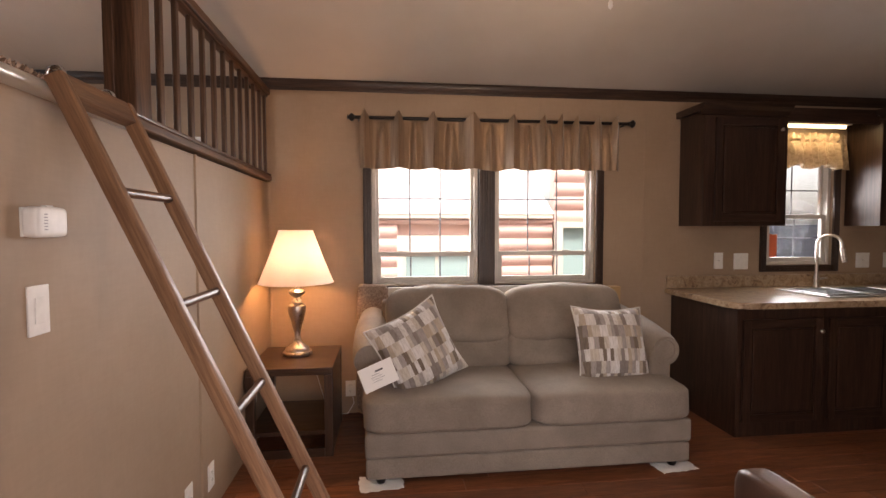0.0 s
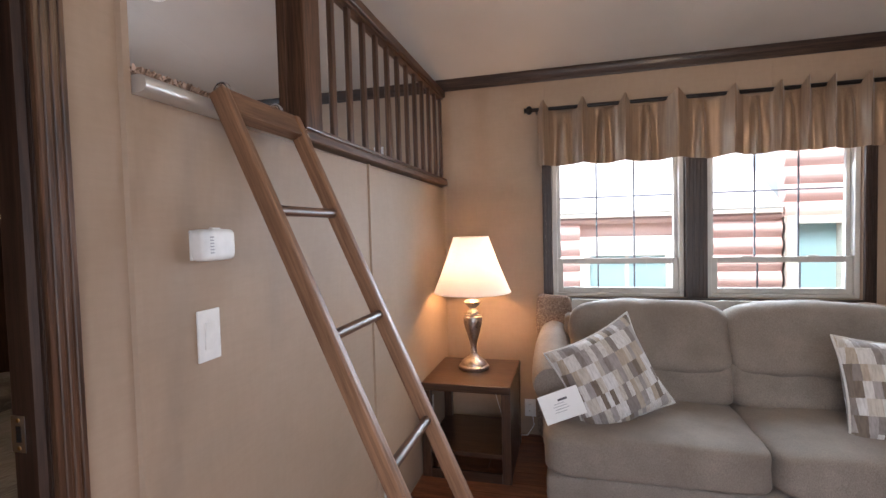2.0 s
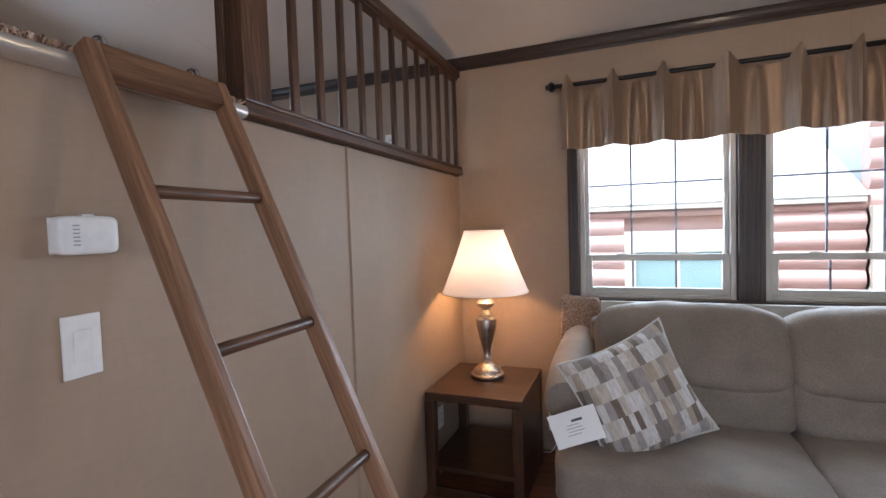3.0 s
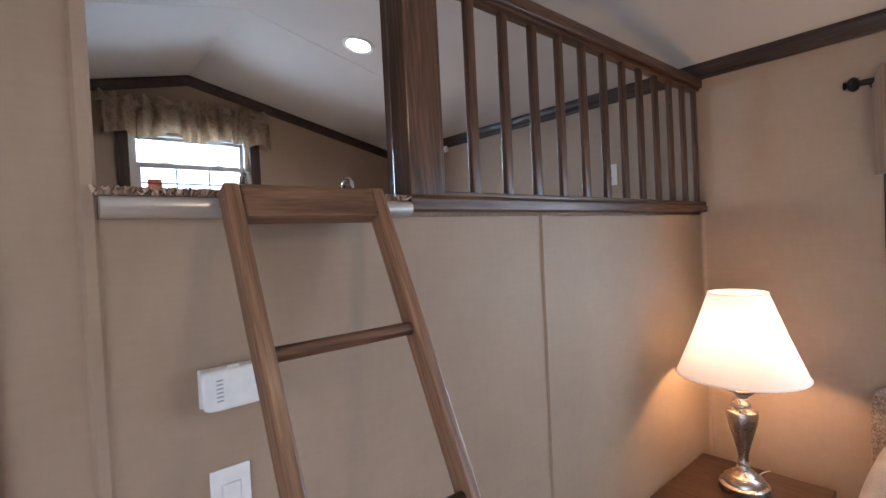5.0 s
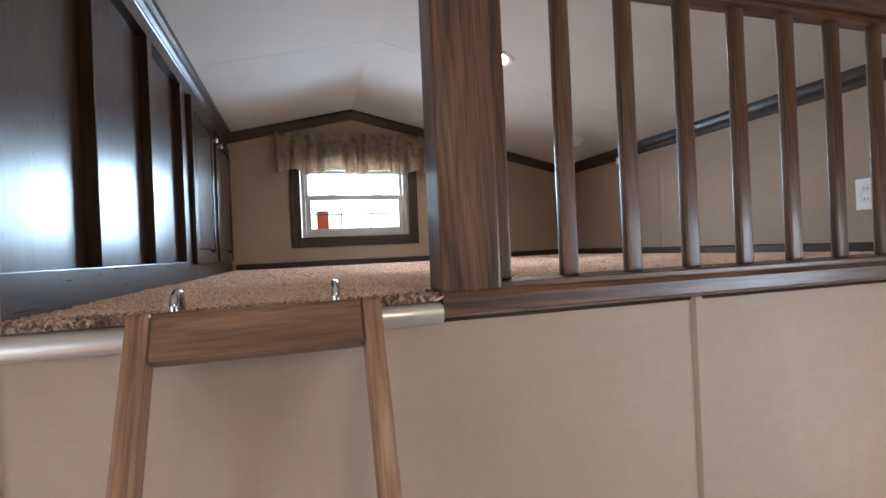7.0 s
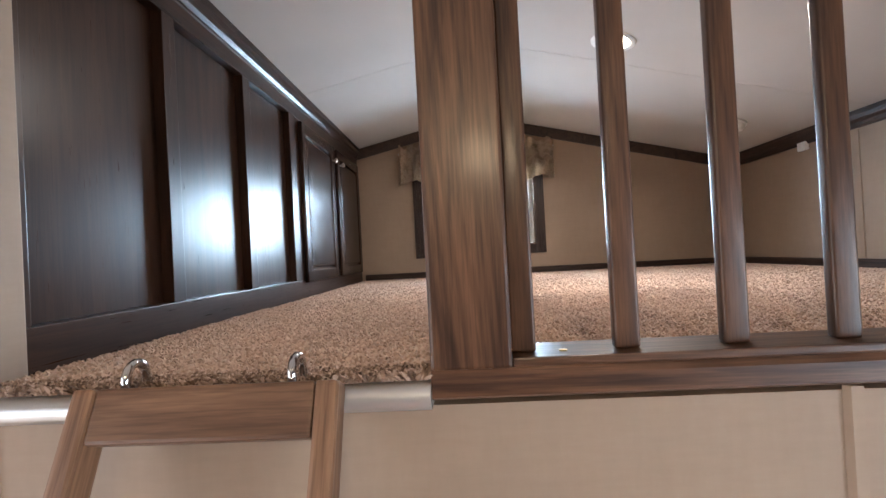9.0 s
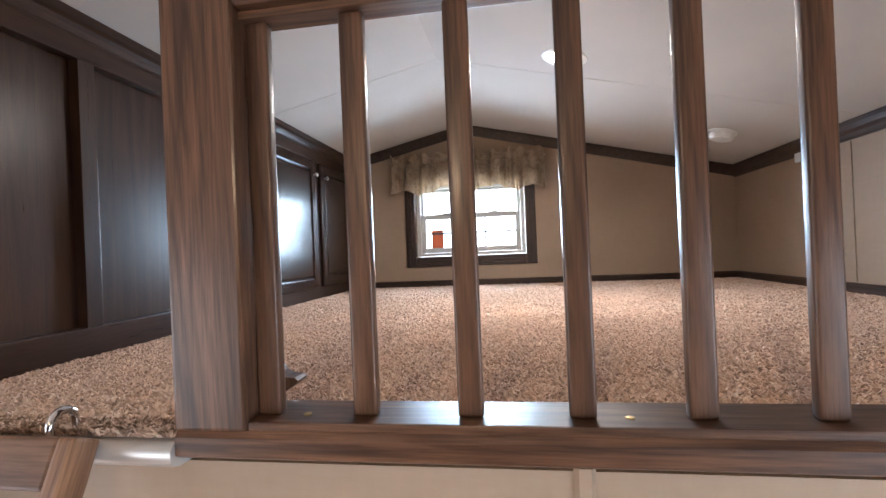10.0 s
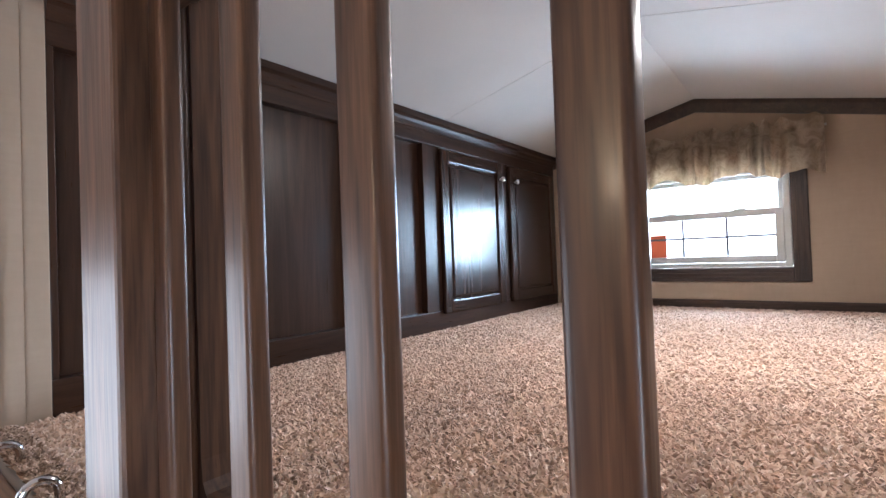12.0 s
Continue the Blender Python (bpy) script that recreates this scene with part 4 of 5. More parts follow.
def ruffled_valance(name, x, y, z, width, drop, along, label, waves=9):
    """A gathered cottage valance: ruffled head above the rod, scalloped hem. along: the wall's axis."""
    t = thing(name, x, y, z, label=label, category="curtain")

    def f(u, v):
        a = (u - 0.5) * width + 0.008 * noise.noise(Vector((u * 18, v * 3, 7)))
        ph = u * waves * 6.283 + 1.6 * math.sin(u * 9) + 0.9 * math.sin(u * 23 + 1)
        fold = math.sin(ph) + 0.45 * math.sin(ph * 2.3 + 2 + v)
        if v < 0.15:
            amp, lift = 0.017, 0.030
        elif v < 0.24:
            amp, lift = 0.007, 0.024
        else:
            amp, lift = 0.014 + 0.018 * v, 0.026 + 0.030 * v
        out = lift + amp * fold + 0.010 * noise.noise(Vector((u * 24, v * 5, 3)))
        end = max(0.0, abs(u - 0.5) * 2 - 0.86) / 0.14
        hem = (0.020 * math.sin(u * 3.2 * 6.283 + 0.6) + 0.004 * math.sin(ph) - 0.040 * end) * v
        h = 0.045 - v * drop + hem + (0.016 * math.sin(ph * 1.4) * (1 - v / 0.15) if v < 0.15 else 0)
        return (out, a, h) if along == "y" else (a, -out, h)
    part("fabric", cloth(f, 260, 22, 0.002), PRINT, t, "gathered printed cotton", smooth=True)
    ends = [(-0.002, -width / 2 - 0.01, 0), (-0.002, width / 2 + 0.01, 0)] if along == "y" else [(-width / 2 - 0.01, 0.002, 0), (width / 2 + 0.01, 0.002, 0)]
    part("rod", tube(ends, 0.006, 8), VINYL, t, "white curtain rod")
    return t


ruffled_valance("loft_valance", LOFT_X + 0.03, 2.145, 2.665, 1.06, 0.255, "y", "gathered printed cotton valance over the loft window")
ruffled_valance("kitchen_valance", 3.40, BACK - 0.03, 2.14, 0.74, 0.27, "x", "gathered cream print valance over the sink window")

# ---- small fixtures on the walls ----


def plate(name, m, w, h, kind, label, category):
    """A cover plate lying in its own xz plane and facing -y."""
    t = new(name)
    t.matrix_world = m
    tagged(t, label, category)
    part("cover_plate", box(-w / 2, w / 2, -0.006, 0.0, -h / 2, h / 2, 0.003), PLASTIC, t)
    if kind == "rocker":
        part("rocker", box(-0.017, 0.017, -0.0085, -0.0055, -0.034, 0.034, 0.002, turn=pose(0, 0, 0, 2, 0, 0)), PLASTIC, t)
    elif kind == "outlet":
        for z in (-0.020, 0.020):
            part("socket", box(-0.0165, 0.0165, -0.0085, -0.0055, z - 0.014, z + 0.014, 0.004), PLASTIC, t)
            for dx in (-0.006, 0.006):
                part("slot", box(dx - 0.0012, dx + 0.0012, -0.0092, -0.0084, z - 0.004, z + 0.005), BLACKP, t)
    elif kind == "gfci":
        part("socket", box(-0.017, 0.017, -0.0085, -0.0055, -0.034, 0.034, 0.002), PLASTIC, t)
        for dx in (-0.006, 0.006):
            part("slot", box(dx - 0.0012, dx + 0.0012, -0.0092, -0.0084, -0.004, 0.005), BLACKP, t)
    return t


EASTWARD = 90   # turn that makes a plate face +x
plate("light_switch", pose(PART_X, 1.528, 1.2095, 0, 0, EASTWARD), 0.074, 0.126, "rocker", "white rocker light switch on the brown partition", "switch")
plate("wall_outlet", pose(PART_X, 2.640, 0.195, 0, 0, EASTWARD), 0.076, 0.125, "outlet", "white wall outlet low on the brown partition", "outlet")
plate("phone_jack", pose(PART_X, 2.380, 0.225, 0, 0, EASTWARD), 0.076, 0.125, "gfci", "white jack plate low on the brown partition", "outlet")
plate("wall_outlet", pose(PART_X, 3.42, 0.33, 0, 0, EASTWARD), 0.076, 0.125, "outlet", "white wall outlet seen through the end table", "outlet")
plate("wall_outlet", pose(-1.425, BACK, 2.02, 0, 0, 0), 0.076, 0.122, "outlet", "white wall outlet on the loft side wall", "outlet")
plate("wall_outlet", pose(-0.345, BACK, 0.19, 0, 0, 0), 0.076, 0.122, "outlet", "white wall outlet behind the end table", "outlet")
plate("kitchen_outlet", pose(2.675, BACK, 1.142, 0, 0, 0), 0.080, 0.135, "gfci", "white outlet above the worktop", "outlet")
plate("kitchen_switch", pose(2.878, BACK, 1.136, 0, 0, 0), 0.130, 0.135, "rocker", "white double switch plate above the worktop", "switch")
plate("kitchen_outlet", pose(4.02, BACK, 1.135, 0, 0, 0), 0.130, 0.130, "gfci", "white outlet plate beside the sink window", "outlet")
plate("kitchen_switch", pose(4.26, BACK, 1.135, 0, 0, 0), 0.080, 0.130, "rocker", "white switch beside the sink window", "switch")


def thermostat():
    t = thing("thermostat", PART_X, 1.536, 1.431, label="white plastic thermostat with vent slots on the partition", category="thermostat")
    part("back_plate", box(0, 0.006, -0.055, 0.055, -0.036, 0.036, 0.002), PLASTIC, t)
    b = puff(0.040, 0.114, 0.077, 7.0, 8)
    part("cover", moved(b, Matrix.Translation((0.022, 0, 0))), PLASTIC, t, smooth=True)
    for k in range(6):
        part("vent_slot", box(0.0405, 0.0425, -0.034, -0.022, -0.020 + k * 0.0075, -0.017 + k * 0.0075), GREYINK, t)
    part("lever", box(0.020, 0.034, -0.012, 0.012, 0.036, 0.042, 0.002), PLASTIC, t)


thermostat()


def smoke_detector():
    t = thing("smoke_detector", -2.925, 3.534, ceil_z(3.534), label="white round smoke detector on the loft ceiling", category="smoke detector")
    m = pose(0, 0, 0, 180 - math.degrees(math.atan(SLOPE)), 0, 0)
    part("mount", lathe([(0.068, -0.004), (0.068, 0.012), (0.060, 0.013)], 28, m), PLASTIC, t, smooth=True)
    part("cover", lathe([(0.060, 0.0135), (0.060, 0.030), (0.050, 0.042), (0.020, 0.046), (0.001, 0.046)], 28, m), PLASTIC, t, smooth=True)


smoke_detector()
solid("wall_clip", box(-2.91, -2.85, BACK - 0.022, BACK, 2.405, 2.450, 0.004), PLASTIC, "small white plastic clip high on the loft wall", "clip")


def downlight(x, y):
    t = thing("recessed_light", x, y, ceil_z(y), label="lit round recessed light in the loft ceiling", category="ceiling light")
    m = pose(0, 0, 0, 180 - math.degrees(math.atan(SLOPE)), 0, 0)
    part("trim_ring", lathe([(0.066, -0.003), (0.090, -0.003), (0.088, 0.004), (0.070, 0.007), (0.066, 0.004)], 32, m, caps=False), PLASTIC, t, smooth=True)
    part("diffuser", lathe([(0.001, 0.001), (0.065, 0.001), (0.065, 0.003), (0.001, 0.004)], 28, m), BULB, t, "glowing lens")


downlight(-2.238, 2.685)

# ---- living room ----


def end_table():
    x0, x1, y0, y1, h = -0.920, -0.398, 3.175, 3.745, 0.560
    t = thing("end_table", (x0 + x1) / 2, (y0 + y1) / 2, 0, label="square brown wood end table with an open cube frame", category="table")
    w, d = (x1 - x0) / 2, (y1 - y0) / 2
    part("tabletop", box(-w, w, -d, d, h - 0.045, h, 0.005), WALNUT["x"], t)
    for sx in (-1, 1):
        for sy in (-1, 1):
            part("leg", box(sx * w - (0.052 if sx > 0 else 0), sx * w + (0.052 if sx < 0 else 0), sy * d - (0.052 if sy > 0 else 0), sy * d + (0.052 if sy < 0 else 0), 0, h - 0.0455, 0.003), WALNUT["z"], t)
    part("side_panel", box(w - 0.022, w - 0.004, -d + 0.0525, d - 0.0525, 0.002, h - 0.046), WALNUT["z"], t)
    part("shelf", box(-w + 0.004, w - 0.0225, -d + 0.02, d - 0.004, 0.135, 0.160, 0.002), WALNUT["x"], t)
    part("front_rail", box(-w + 0.0525, w - 0.0525, -d + 0.001, -d + 0.019, 0.0, 0.055, 0.002), WALNUT["x"], t)
    return t


end_table()


def table_lamp():
    t = thing("table_lamp", -0.67, 3.52, 0.560, label="lit table lamp with brushed nickel urn base and cream shade", category="lamp")
    part("base", lathe([(0.001, 0.0), (0.092, 0.0), (0.096, 0.006), (0.096, 0.020), (0.088, 0.026), (0.082, 0.028), (0.078, 0.044), (0.060, 0.058), (0.040, 0.072), (0.026, 0.088), (0.022, 0.10)], 40), NICKEL, t, "round stepped nickel foot", smooth=True)
    part("stem", lathe([(0.021, 0.1005), (0.026, 0.108), (0.020, 0.116), (0.018, 0.13), (0.024, 0.165), (0.040, 0.225), (0.056, 0.285), (0.061, 0.315), (0.058, 0.335), (0.040, 0.345), (0.030, 0.35), (0.036, 0.358), (0.034, 0.368), (0.024, 0.376), (0.020, 0.39)], 40), NICKEL, t, "nickel urn body", smooth=True)
    part("neck", lathe([(0.020, 0.3905), (0.032, 0.40), (0.050, 0.416), (0.054, 0.428), (0.044, 0.438), (0.022, 0.446), (0.018, 0.462)], 40), NICKEL, t, smooth=True)
    part("socket", lathe([(0.016, 0.4625), (0.016, 0.52), (0.001, 0.521)], 20), BRASS, t)
    r0, r1, z0, z1 = 0.245, 0.112, 0.492, 0.842
    b = bmesh.new()
    rings = []
    for r, z in ((r0, z0), (r0 * 0.5 + r1 * 0.5 - 0.004, (z0 + z1) / 2), (r1, z1), (r1 - 0.0025, z1), (r0 * 0.5 + r1 * 0.5 - 0.0065, (z0 + z1) / 2), (r0 - 0.0025, z0)):
        rings.append([b.verts.new((r * math.cos(6.28318 * i / 64), r * math.sin(6.28318 * i / 64), z)) for i in range(64)])
    for a, c in zip(rings, rings[1:] + rings[:1]):
        for i in range(64):
            b.faces.new((a[i], a[(i + 1) % 64], c[(i + 1) % 64], c[i]))
    part("shade", b, SHADE, t, "cream cloth shade", smooth=True)
    for z, r in ((z0, r0), (z1, r1)):
        ring = [(r * 1.001 * math.cos(6.28318 * i / 48), r * 1.001 * math.sin(6.28318 * i / 48), z) for i in range(49)]
        part("shade_hem", tube(ring, 0.003, 6), SHADE, t)
    for a in (0, 2.094, 4.189):
        part("spider_arm", tube([(0.012 * math.cos(a), 0.012 * math.sin(a), z1 - 0.03), (r1 * math.cos(a), r1 * math.sin(a), z1 - 0.006)], 0.002, 6), NICKEL, t)
    part("harp", tube([(0.02, 0, 0.50), (0.055, 0, 0.58), (0.055, 0, 0.74), (0.0, 0, z1 - 0.03), (-0.055, 0, 0.74), (-0.055, 0, 0.58), (-0.02, 0, 0.50)], 0.002, 6), NICKEL, t)
    cord = [(-0.345, 3.855, 0.20), (-0.33, 3.83, 0.17), (-0.315, 3.80, 0.10), (-0.36, 3.79, 0.03), (-0.42, 3.80, 0.02), (-0.52, 3.79, 0.10), (-0.6, 3.775, 0.40), (-0.64, 3.76, 0.555), (-0.65, 3.70, 0.566), (-0.66, 3.62, 0.566)]
    part("cord", tube([(a + 0.67, b_ - 3.52, c - 0.56) for a, b_, c in cord], 0.0028, 6), PLASTIC, t, "thin white cord", smooth=True)
    part("plug", box(-0.345 + 0.67 - 0.014, -0.345 + 0.67 + 0.014, 3.842 - 3.52, 3.867 - 3.52, 0.195 - 0.56, 0.222 - 0.56, 0.004), PLASTIC, t)


table_lamp()


def sofa():
    t = thing("loveseat", 0.76, 3.25, 0, label="taupe microfiber two-seat sofa with rolled arms, beside the end table", category="sofa")

    def p(name, bm, m=SOFA, label="", smooth=True):
        return part(name, bm, m, t, label, smooth)
    W = 0.945
    # base in two padded bands
    p("base_rail", box(-W, W, -0.485, 0.44, 0.165, 0.300, 0.022, 3))
    p("base_band", box(-W + 0.004, W - 0.004, -0.478, 0.44, 0.045, 0.163, 0.020, 3))
    for s in (-1, 1):
        c = puff(0.958, 0.81, 0.196, 9.0, 18, 0.008, s * 3.0)
        for v in c.verts:
            v.co.z += 0.016 * (1 - min(1, (v.co.x / 0.48) ** 2)) * (1 if v.co.z > 0 else 0)
        p("seat_cushion", moved(c, pose(s * 0.478, -0.105, 0.392)))
        lower = puff(0.83, 0.26, 0.25, 7.0, 14, 0.012, s * 5.0)
        p("lumbar_cushion", moved(lower, pose(s * 0.402, 0.185, 0.580, -10, 0, 0)))
        up = puff(0.845, 0.30, 0.395, 4.6, 18, 0.014, s * 7.0)
        for v in up.verts:
            v.co.y -= 0.05 * max(0.0, -v.co.z / 0.2) * (1 if v.co.y < 0 else 0.4)
            v.co.z += 0.012 * math.cos(v.co.x * 5)
        p("back_cushion", moved(up, pose(s * 0.410, 0.245, 0.810, -9, 0, 0)))
        # arm: upright side and a rolled top that scrolls outwards
        side = box(s * 0.90 - 0.075, s * 0.90 + 0.055, -0.20, 0.44, 0.30, 0.66, 0.030, 3)
        p("arm_side", side)
        b = bmesh.new()
        n, seg = 14, 20
        rings = []
        for i in range(n + 1):
            k = i / n
            y = -0.245 + 0.70 * k
            cx, cz = s * (0.925 + 0.006 * math.sin(k * 3)), 0.640 + 0.10 * k
            r = 0.102 + 0.012 * math.sin(k * math.pi)
            if i == 0:
                r *= 0.90
            rings.append([b.verts.new((cx + r * 0.95 * math.cos(6.28318 * q / seg), y, cz + r * math.sin(6.28318 * q / seg))) for q in range(seg)])
        for a, c in zip(rings, rings[1:]):
            for q in range(seg):
                b.faces.new((a[q], a[(q + 1) % seg], c[(q + 1) % seg], c[q]))
        b.faces.new(rings[0][::-1])
        b.faces.new(rings[-1])
        p("arm_roll", b)
        # scroll piping on the arm's front
        spiral = []
        for k in range(26):
            a = -1.2 + k * 0.25
            r = 0.092 * (1 - 0.018 * k)
            spiral.append((s * (0.925 - r * 0.9 * math.cos(a) * 1.0), -0.249, 0.640 + r * math.sin(a)))
        if s > 0:
            p("arm_piping", tube(spiral, 0.006, 6))
        p("arm_front", moved(puff(0.135, 0.07, 0.36, 5.0, 8), pose(s * 0.885, -0.215, 0.475)))
    p("back_frame", box(-0.86, 0.86, 0.33, 0.445, 0.10, 0.905, 0.03, 3))
    for sx in (-1, 1):
        for y in (-0.42, 0.38):
            part("foot", lathe([(0.022, 0.006), (0.028, 0.02), (0.030, 0.046)], 14, pose(sx * 0.86, y, 0)), BLACK, t, "short black foot")
    return t


sofa()


def throw_pillow(m, size, label, spin):
    t = new("throw_pillow")
    t.matrix_world = m
    tagged(t, label, "pillow", "pillows on the sofa")
    b = bmesh.new()
    n = 22
    grid = {}
    for side in (1, -1):
        for i in range(n + 1):
            for j in range(n + 1):
                u, v = i / n * 2 - 1, j / n * 2 - 1
                edge = i in (0, n) or j in (0, n)
                if side < 0 and edge:
                    grid[side, i, j] = grid[1, i, j]
                    continue
                pin = 1 - 0.115 * (1 - abs(u) ** 2) * abs(v) ** 3
                pin2 = 1 - 0.115 * (1 - abs(v) ** 2) * abs(u) ** 3
                h = 0.105 * ((1 - u * u) * (1 - v * v)) ** 0.45 * side
                h += 0.008 * noise.noise(Vector((u * 2.5 + spin, v * 2.5, side))) * (0 if edge else 1)
                grid[side, i, j] = b.verts.new((u * size / 2 * pin2, v * size / 2 * pin, h))
        for i in range(n):
            for j in range(n):
                q = [grid[side, a, c] for a, c in ((i, j), (i + 1, j), (i + 1, j + 1), (i, j + 1))]
                b.faces.new(q if side > 0 else q[::-1])
    rim = [grid[1, i, 0].co.copy() for i in range(n)] + [grid[1, n, j].co.copy() for j in range(n)] + [grid[1, i, n].co.copy() for i in range(n, 0, -1)] + [grid[1, 0, j].co.copy() for j in range(n, -1, -1)]
    part("cover", b, PATCH, t, "grey, cream and brown patchwork print", smooth=True)
    part("piping", tube(rim, 0.0055, 8), PIPING, t, "pale corded edge", smooth=True)
    return t


def basis_pose(c, right, up):
    r, u = Vector(right).normalized(), Vector(up)
    n = r.cross(u).normalized()
    u = n.cross(r)
    return Matrix(((r.x, u.x, n.x, c[0]), (r.y, u.y, n.y, c[1]), (r.z, u.z, n.z, c[2]), (0, 0, 0, 1)))


P1 = basis_pose((0.120, 3.045, 0.685), (0.80, 0.40, 0.35), (-0.42, 0.10, 0.90))
throw_pillow(P1, 0.50, "patchwork throw pillow with a paper tag, tilted against the arm", 1.0)
throw_pillow(basis_pose((1.36, 3.09, 0.665), (1.0, 0.10, -0.05), (0.05, 0.34, 0.93)), 0.50, "upright patchwork throw pillow leaning on the sofa back", 4.0)


def price_tag():
    t = new("paper_tag")
    t.matrix_world = basis_pose((-0.112, 2.885, 0.590), (0.93, 0.10, 0.36), (-0.36, 0.16, 0.92))
    tagged(t, "white paper care tag hanging from the pillow", "tag")
    b = box(-0.10, 0.10, -0.068, 0.068, -0.0008, 0.0008)
    bmesh.ops.subdivide_edges(b, edges=b.edges[:], cuts=4, use_grid_fill=True)
    for v in b.verts:
        v.co.z += 0.6 * v.co.x ** 2
    part("sheet", b, PAPER, t)
    part("heading", box(-0.01, 0.036, 0.022, 0.032, 0.0022, 0.0028), INK, t)
    for k in range(4):
        part("text_line", box(-0.035 - 0.008 * (k % 2), 0.015 + 0.01 * (k % 3), 0.010 - 0.013 * k, 0.013 - 0.013 * k, 0.0022, 0.0026), GREYINK, t)


price_tag()


def carpet_roll():
    t = thing("carpet_offcut", 0.60, 3.80, 0.0, label="carpet-wrapped board standing behind the sofa", category="carpet sample")
    b = moved(puff(0.24, 0.085, 0.98, 9.0, 14, 0.012, 2.0), pose(-0.77, 0.0, 0.51))
    part("wrapped_end", b, OFFCUT, t, "brown shaggy carpet end", smooth=True)
    b = moved(puff(0.26, 0.085, 0.96, 9.0, 14, 0.012, 6.0), pose(0.97, 0.0, 0.485))
    part("wrapped_end", b, OFFCUT, t, "brown shaggy carpet end", smooth=True)
    part("board", box(-0.655, 0.845, -0.018, 0.012, 0.02, 0.972, 0.003), VINYL, t, "pale board")
    part("carton_edge", box(1.085, 1.17, -0.03, 0.03, 0.0, 0.955, 0.003), CARTON, t, "brown carton edge")


carpet_roll()
for _x in (-0.10, 1.62):
    _b = bmesh.new()
    bmesh.ops.create_grid(_b, x_segments=14, y_segments=10, size=0.5)
    for _v in _b.verts:
        _v.co = Vector((_v.co.x * 0.24 + 0.012 * noise.noise(_v.co * 7), _v.co.y * 0.16 + 0.012 * noise.noise(_v.co * 6 + Vector((3, 0, 0))), 0.006 + 0.006 * noise.noise(_v.co * 9 + Vector((_x, 0, 0)))))
    bmesh.ops.solidify(_b, geom=_b.faces[:], thickness=0.002)
    solid("plastic_sheet", moved(_b, pose(_x, 2.82, 0.0005, 0, 0, 6)), PAPER, "crumpled white packing sheet under the sofa foot", "packing", smooth=True)


def leather_chair():
    t = thing("leather_chair", 1.085, 1.05, 0, rz=90, label="dark brown leather dining chair with a padded low back", category="chair")
    part("seat", moved(puff(0.46, 0.48, 0.10, 6, 10, 0.004), pose(0, 0, 0.44)), LEATHER, t, smooth=True)
    b = puff(0.45, 0.075, 0.42, 9, 12, 0.003)
    part("backrest", moved(b, pose(0, 0.265, 0.64, -4, 0, 0)), LEATHER, t, smooth=True)
    for sx in (-1, 1):
        for sy in (-1, 1):
            part("leg", box(sx * 0.20 - 0.02, sx * 0.20 + 0.02, sy * 0.20 - 0.02, sy * 0.20 + 0.02, 0, 0.40, 0.004), ESPRESSO["z"], t)
    return t


leather_chair()


def ceiling_fan():
    t = thing("ceiling_fan", 0.79, 2.14, RIDGE_Z, label="brown ceiling fan with lit bowls and a pull chain", category="ceiling fan")
    part("canopy", lathe([(0.030, -0.10), (0.055, -0.07), (0.068, -0.02), (0.070, 0.0)], 28), TRIM["z"], t, smooth=True)
    part("motor", lathe([(0.04, -0.34), (0.10, -0.33), (0.125, -0.29), (0.125, -0.22), (0.09, -0.17), (0.03, -0.15), (0.018, -0.10)], 32), TRIM["z"], t, smooth=True)
    for k in range(5):
        a = radians(72 * k + 12)
        m = Matrix.Rotation(a, 4, "Z")
        part("blade", moved(box(0.17, 0.62, -0.062, 0.062, -0.262, -0.254, 0.003), m @ pose(0, 0, 0, 8, 0, 0)), TRIM["x"], t)
    part("light_bowl", lathe([(0.001, -0.455), (0.03, -0.452), (0.075, -0.43), (0.105, -0.39), (0.115, -0.345)], 32), WARMGLASS, t, "lit glass bowl", smooth=True)
    part("pull_chain", tube([(0.03, -0.10, -0.35), (0.03, -0.10, -0.60)], 0.0016, 6), BRASS, t)
    part("pull_knob", lathe([(0.001, -0.645), (0.009, -0.635), (0.008, -0.615), (0.002, -0.60)], 14, Matrix.Translation((0.03, -0.10, 0))), PLASTIC, t, smooth=True)


ceiling_fan()

# ---- kitchen ----


def base_cabinet(x0, x1, doors, label):
    t = thing("base_cabinet", (x0 + x1) / 2, 3.48, 0, label=label, category="cabinet", group="kitchen base cabinets")
    cx = (x0 + x1) / 2
    part("body", box(x0 - cx, x1 - cx, -0.355, 0.39, 0.0, 0.878, 0.002), ESPRESSO["z"], t)
    n = len(doors)
    for a, c, k in doors:
        raised_door(t, a - cx, c - cx, 0.10, 0.80, -0.3565, k - cx, face=-1)
    return t


base_cabinet(2.262, 2.905, [(2.30, 2.885, 2.86)], "dark espresso base cabinet at the worktop's end")
base_cabinet(2.908, 3.95, [(2.935, 3.415, 3.385), (3.425, 3.92, 3.455)], "dark espresso sink base cabinet with two doors")
base_cabinet(3.953, 5.2, [(3.98, 4.56, 4.53), (4.57, 5.17, 4.60)], "dark espresso base cabinet beyond the sink")


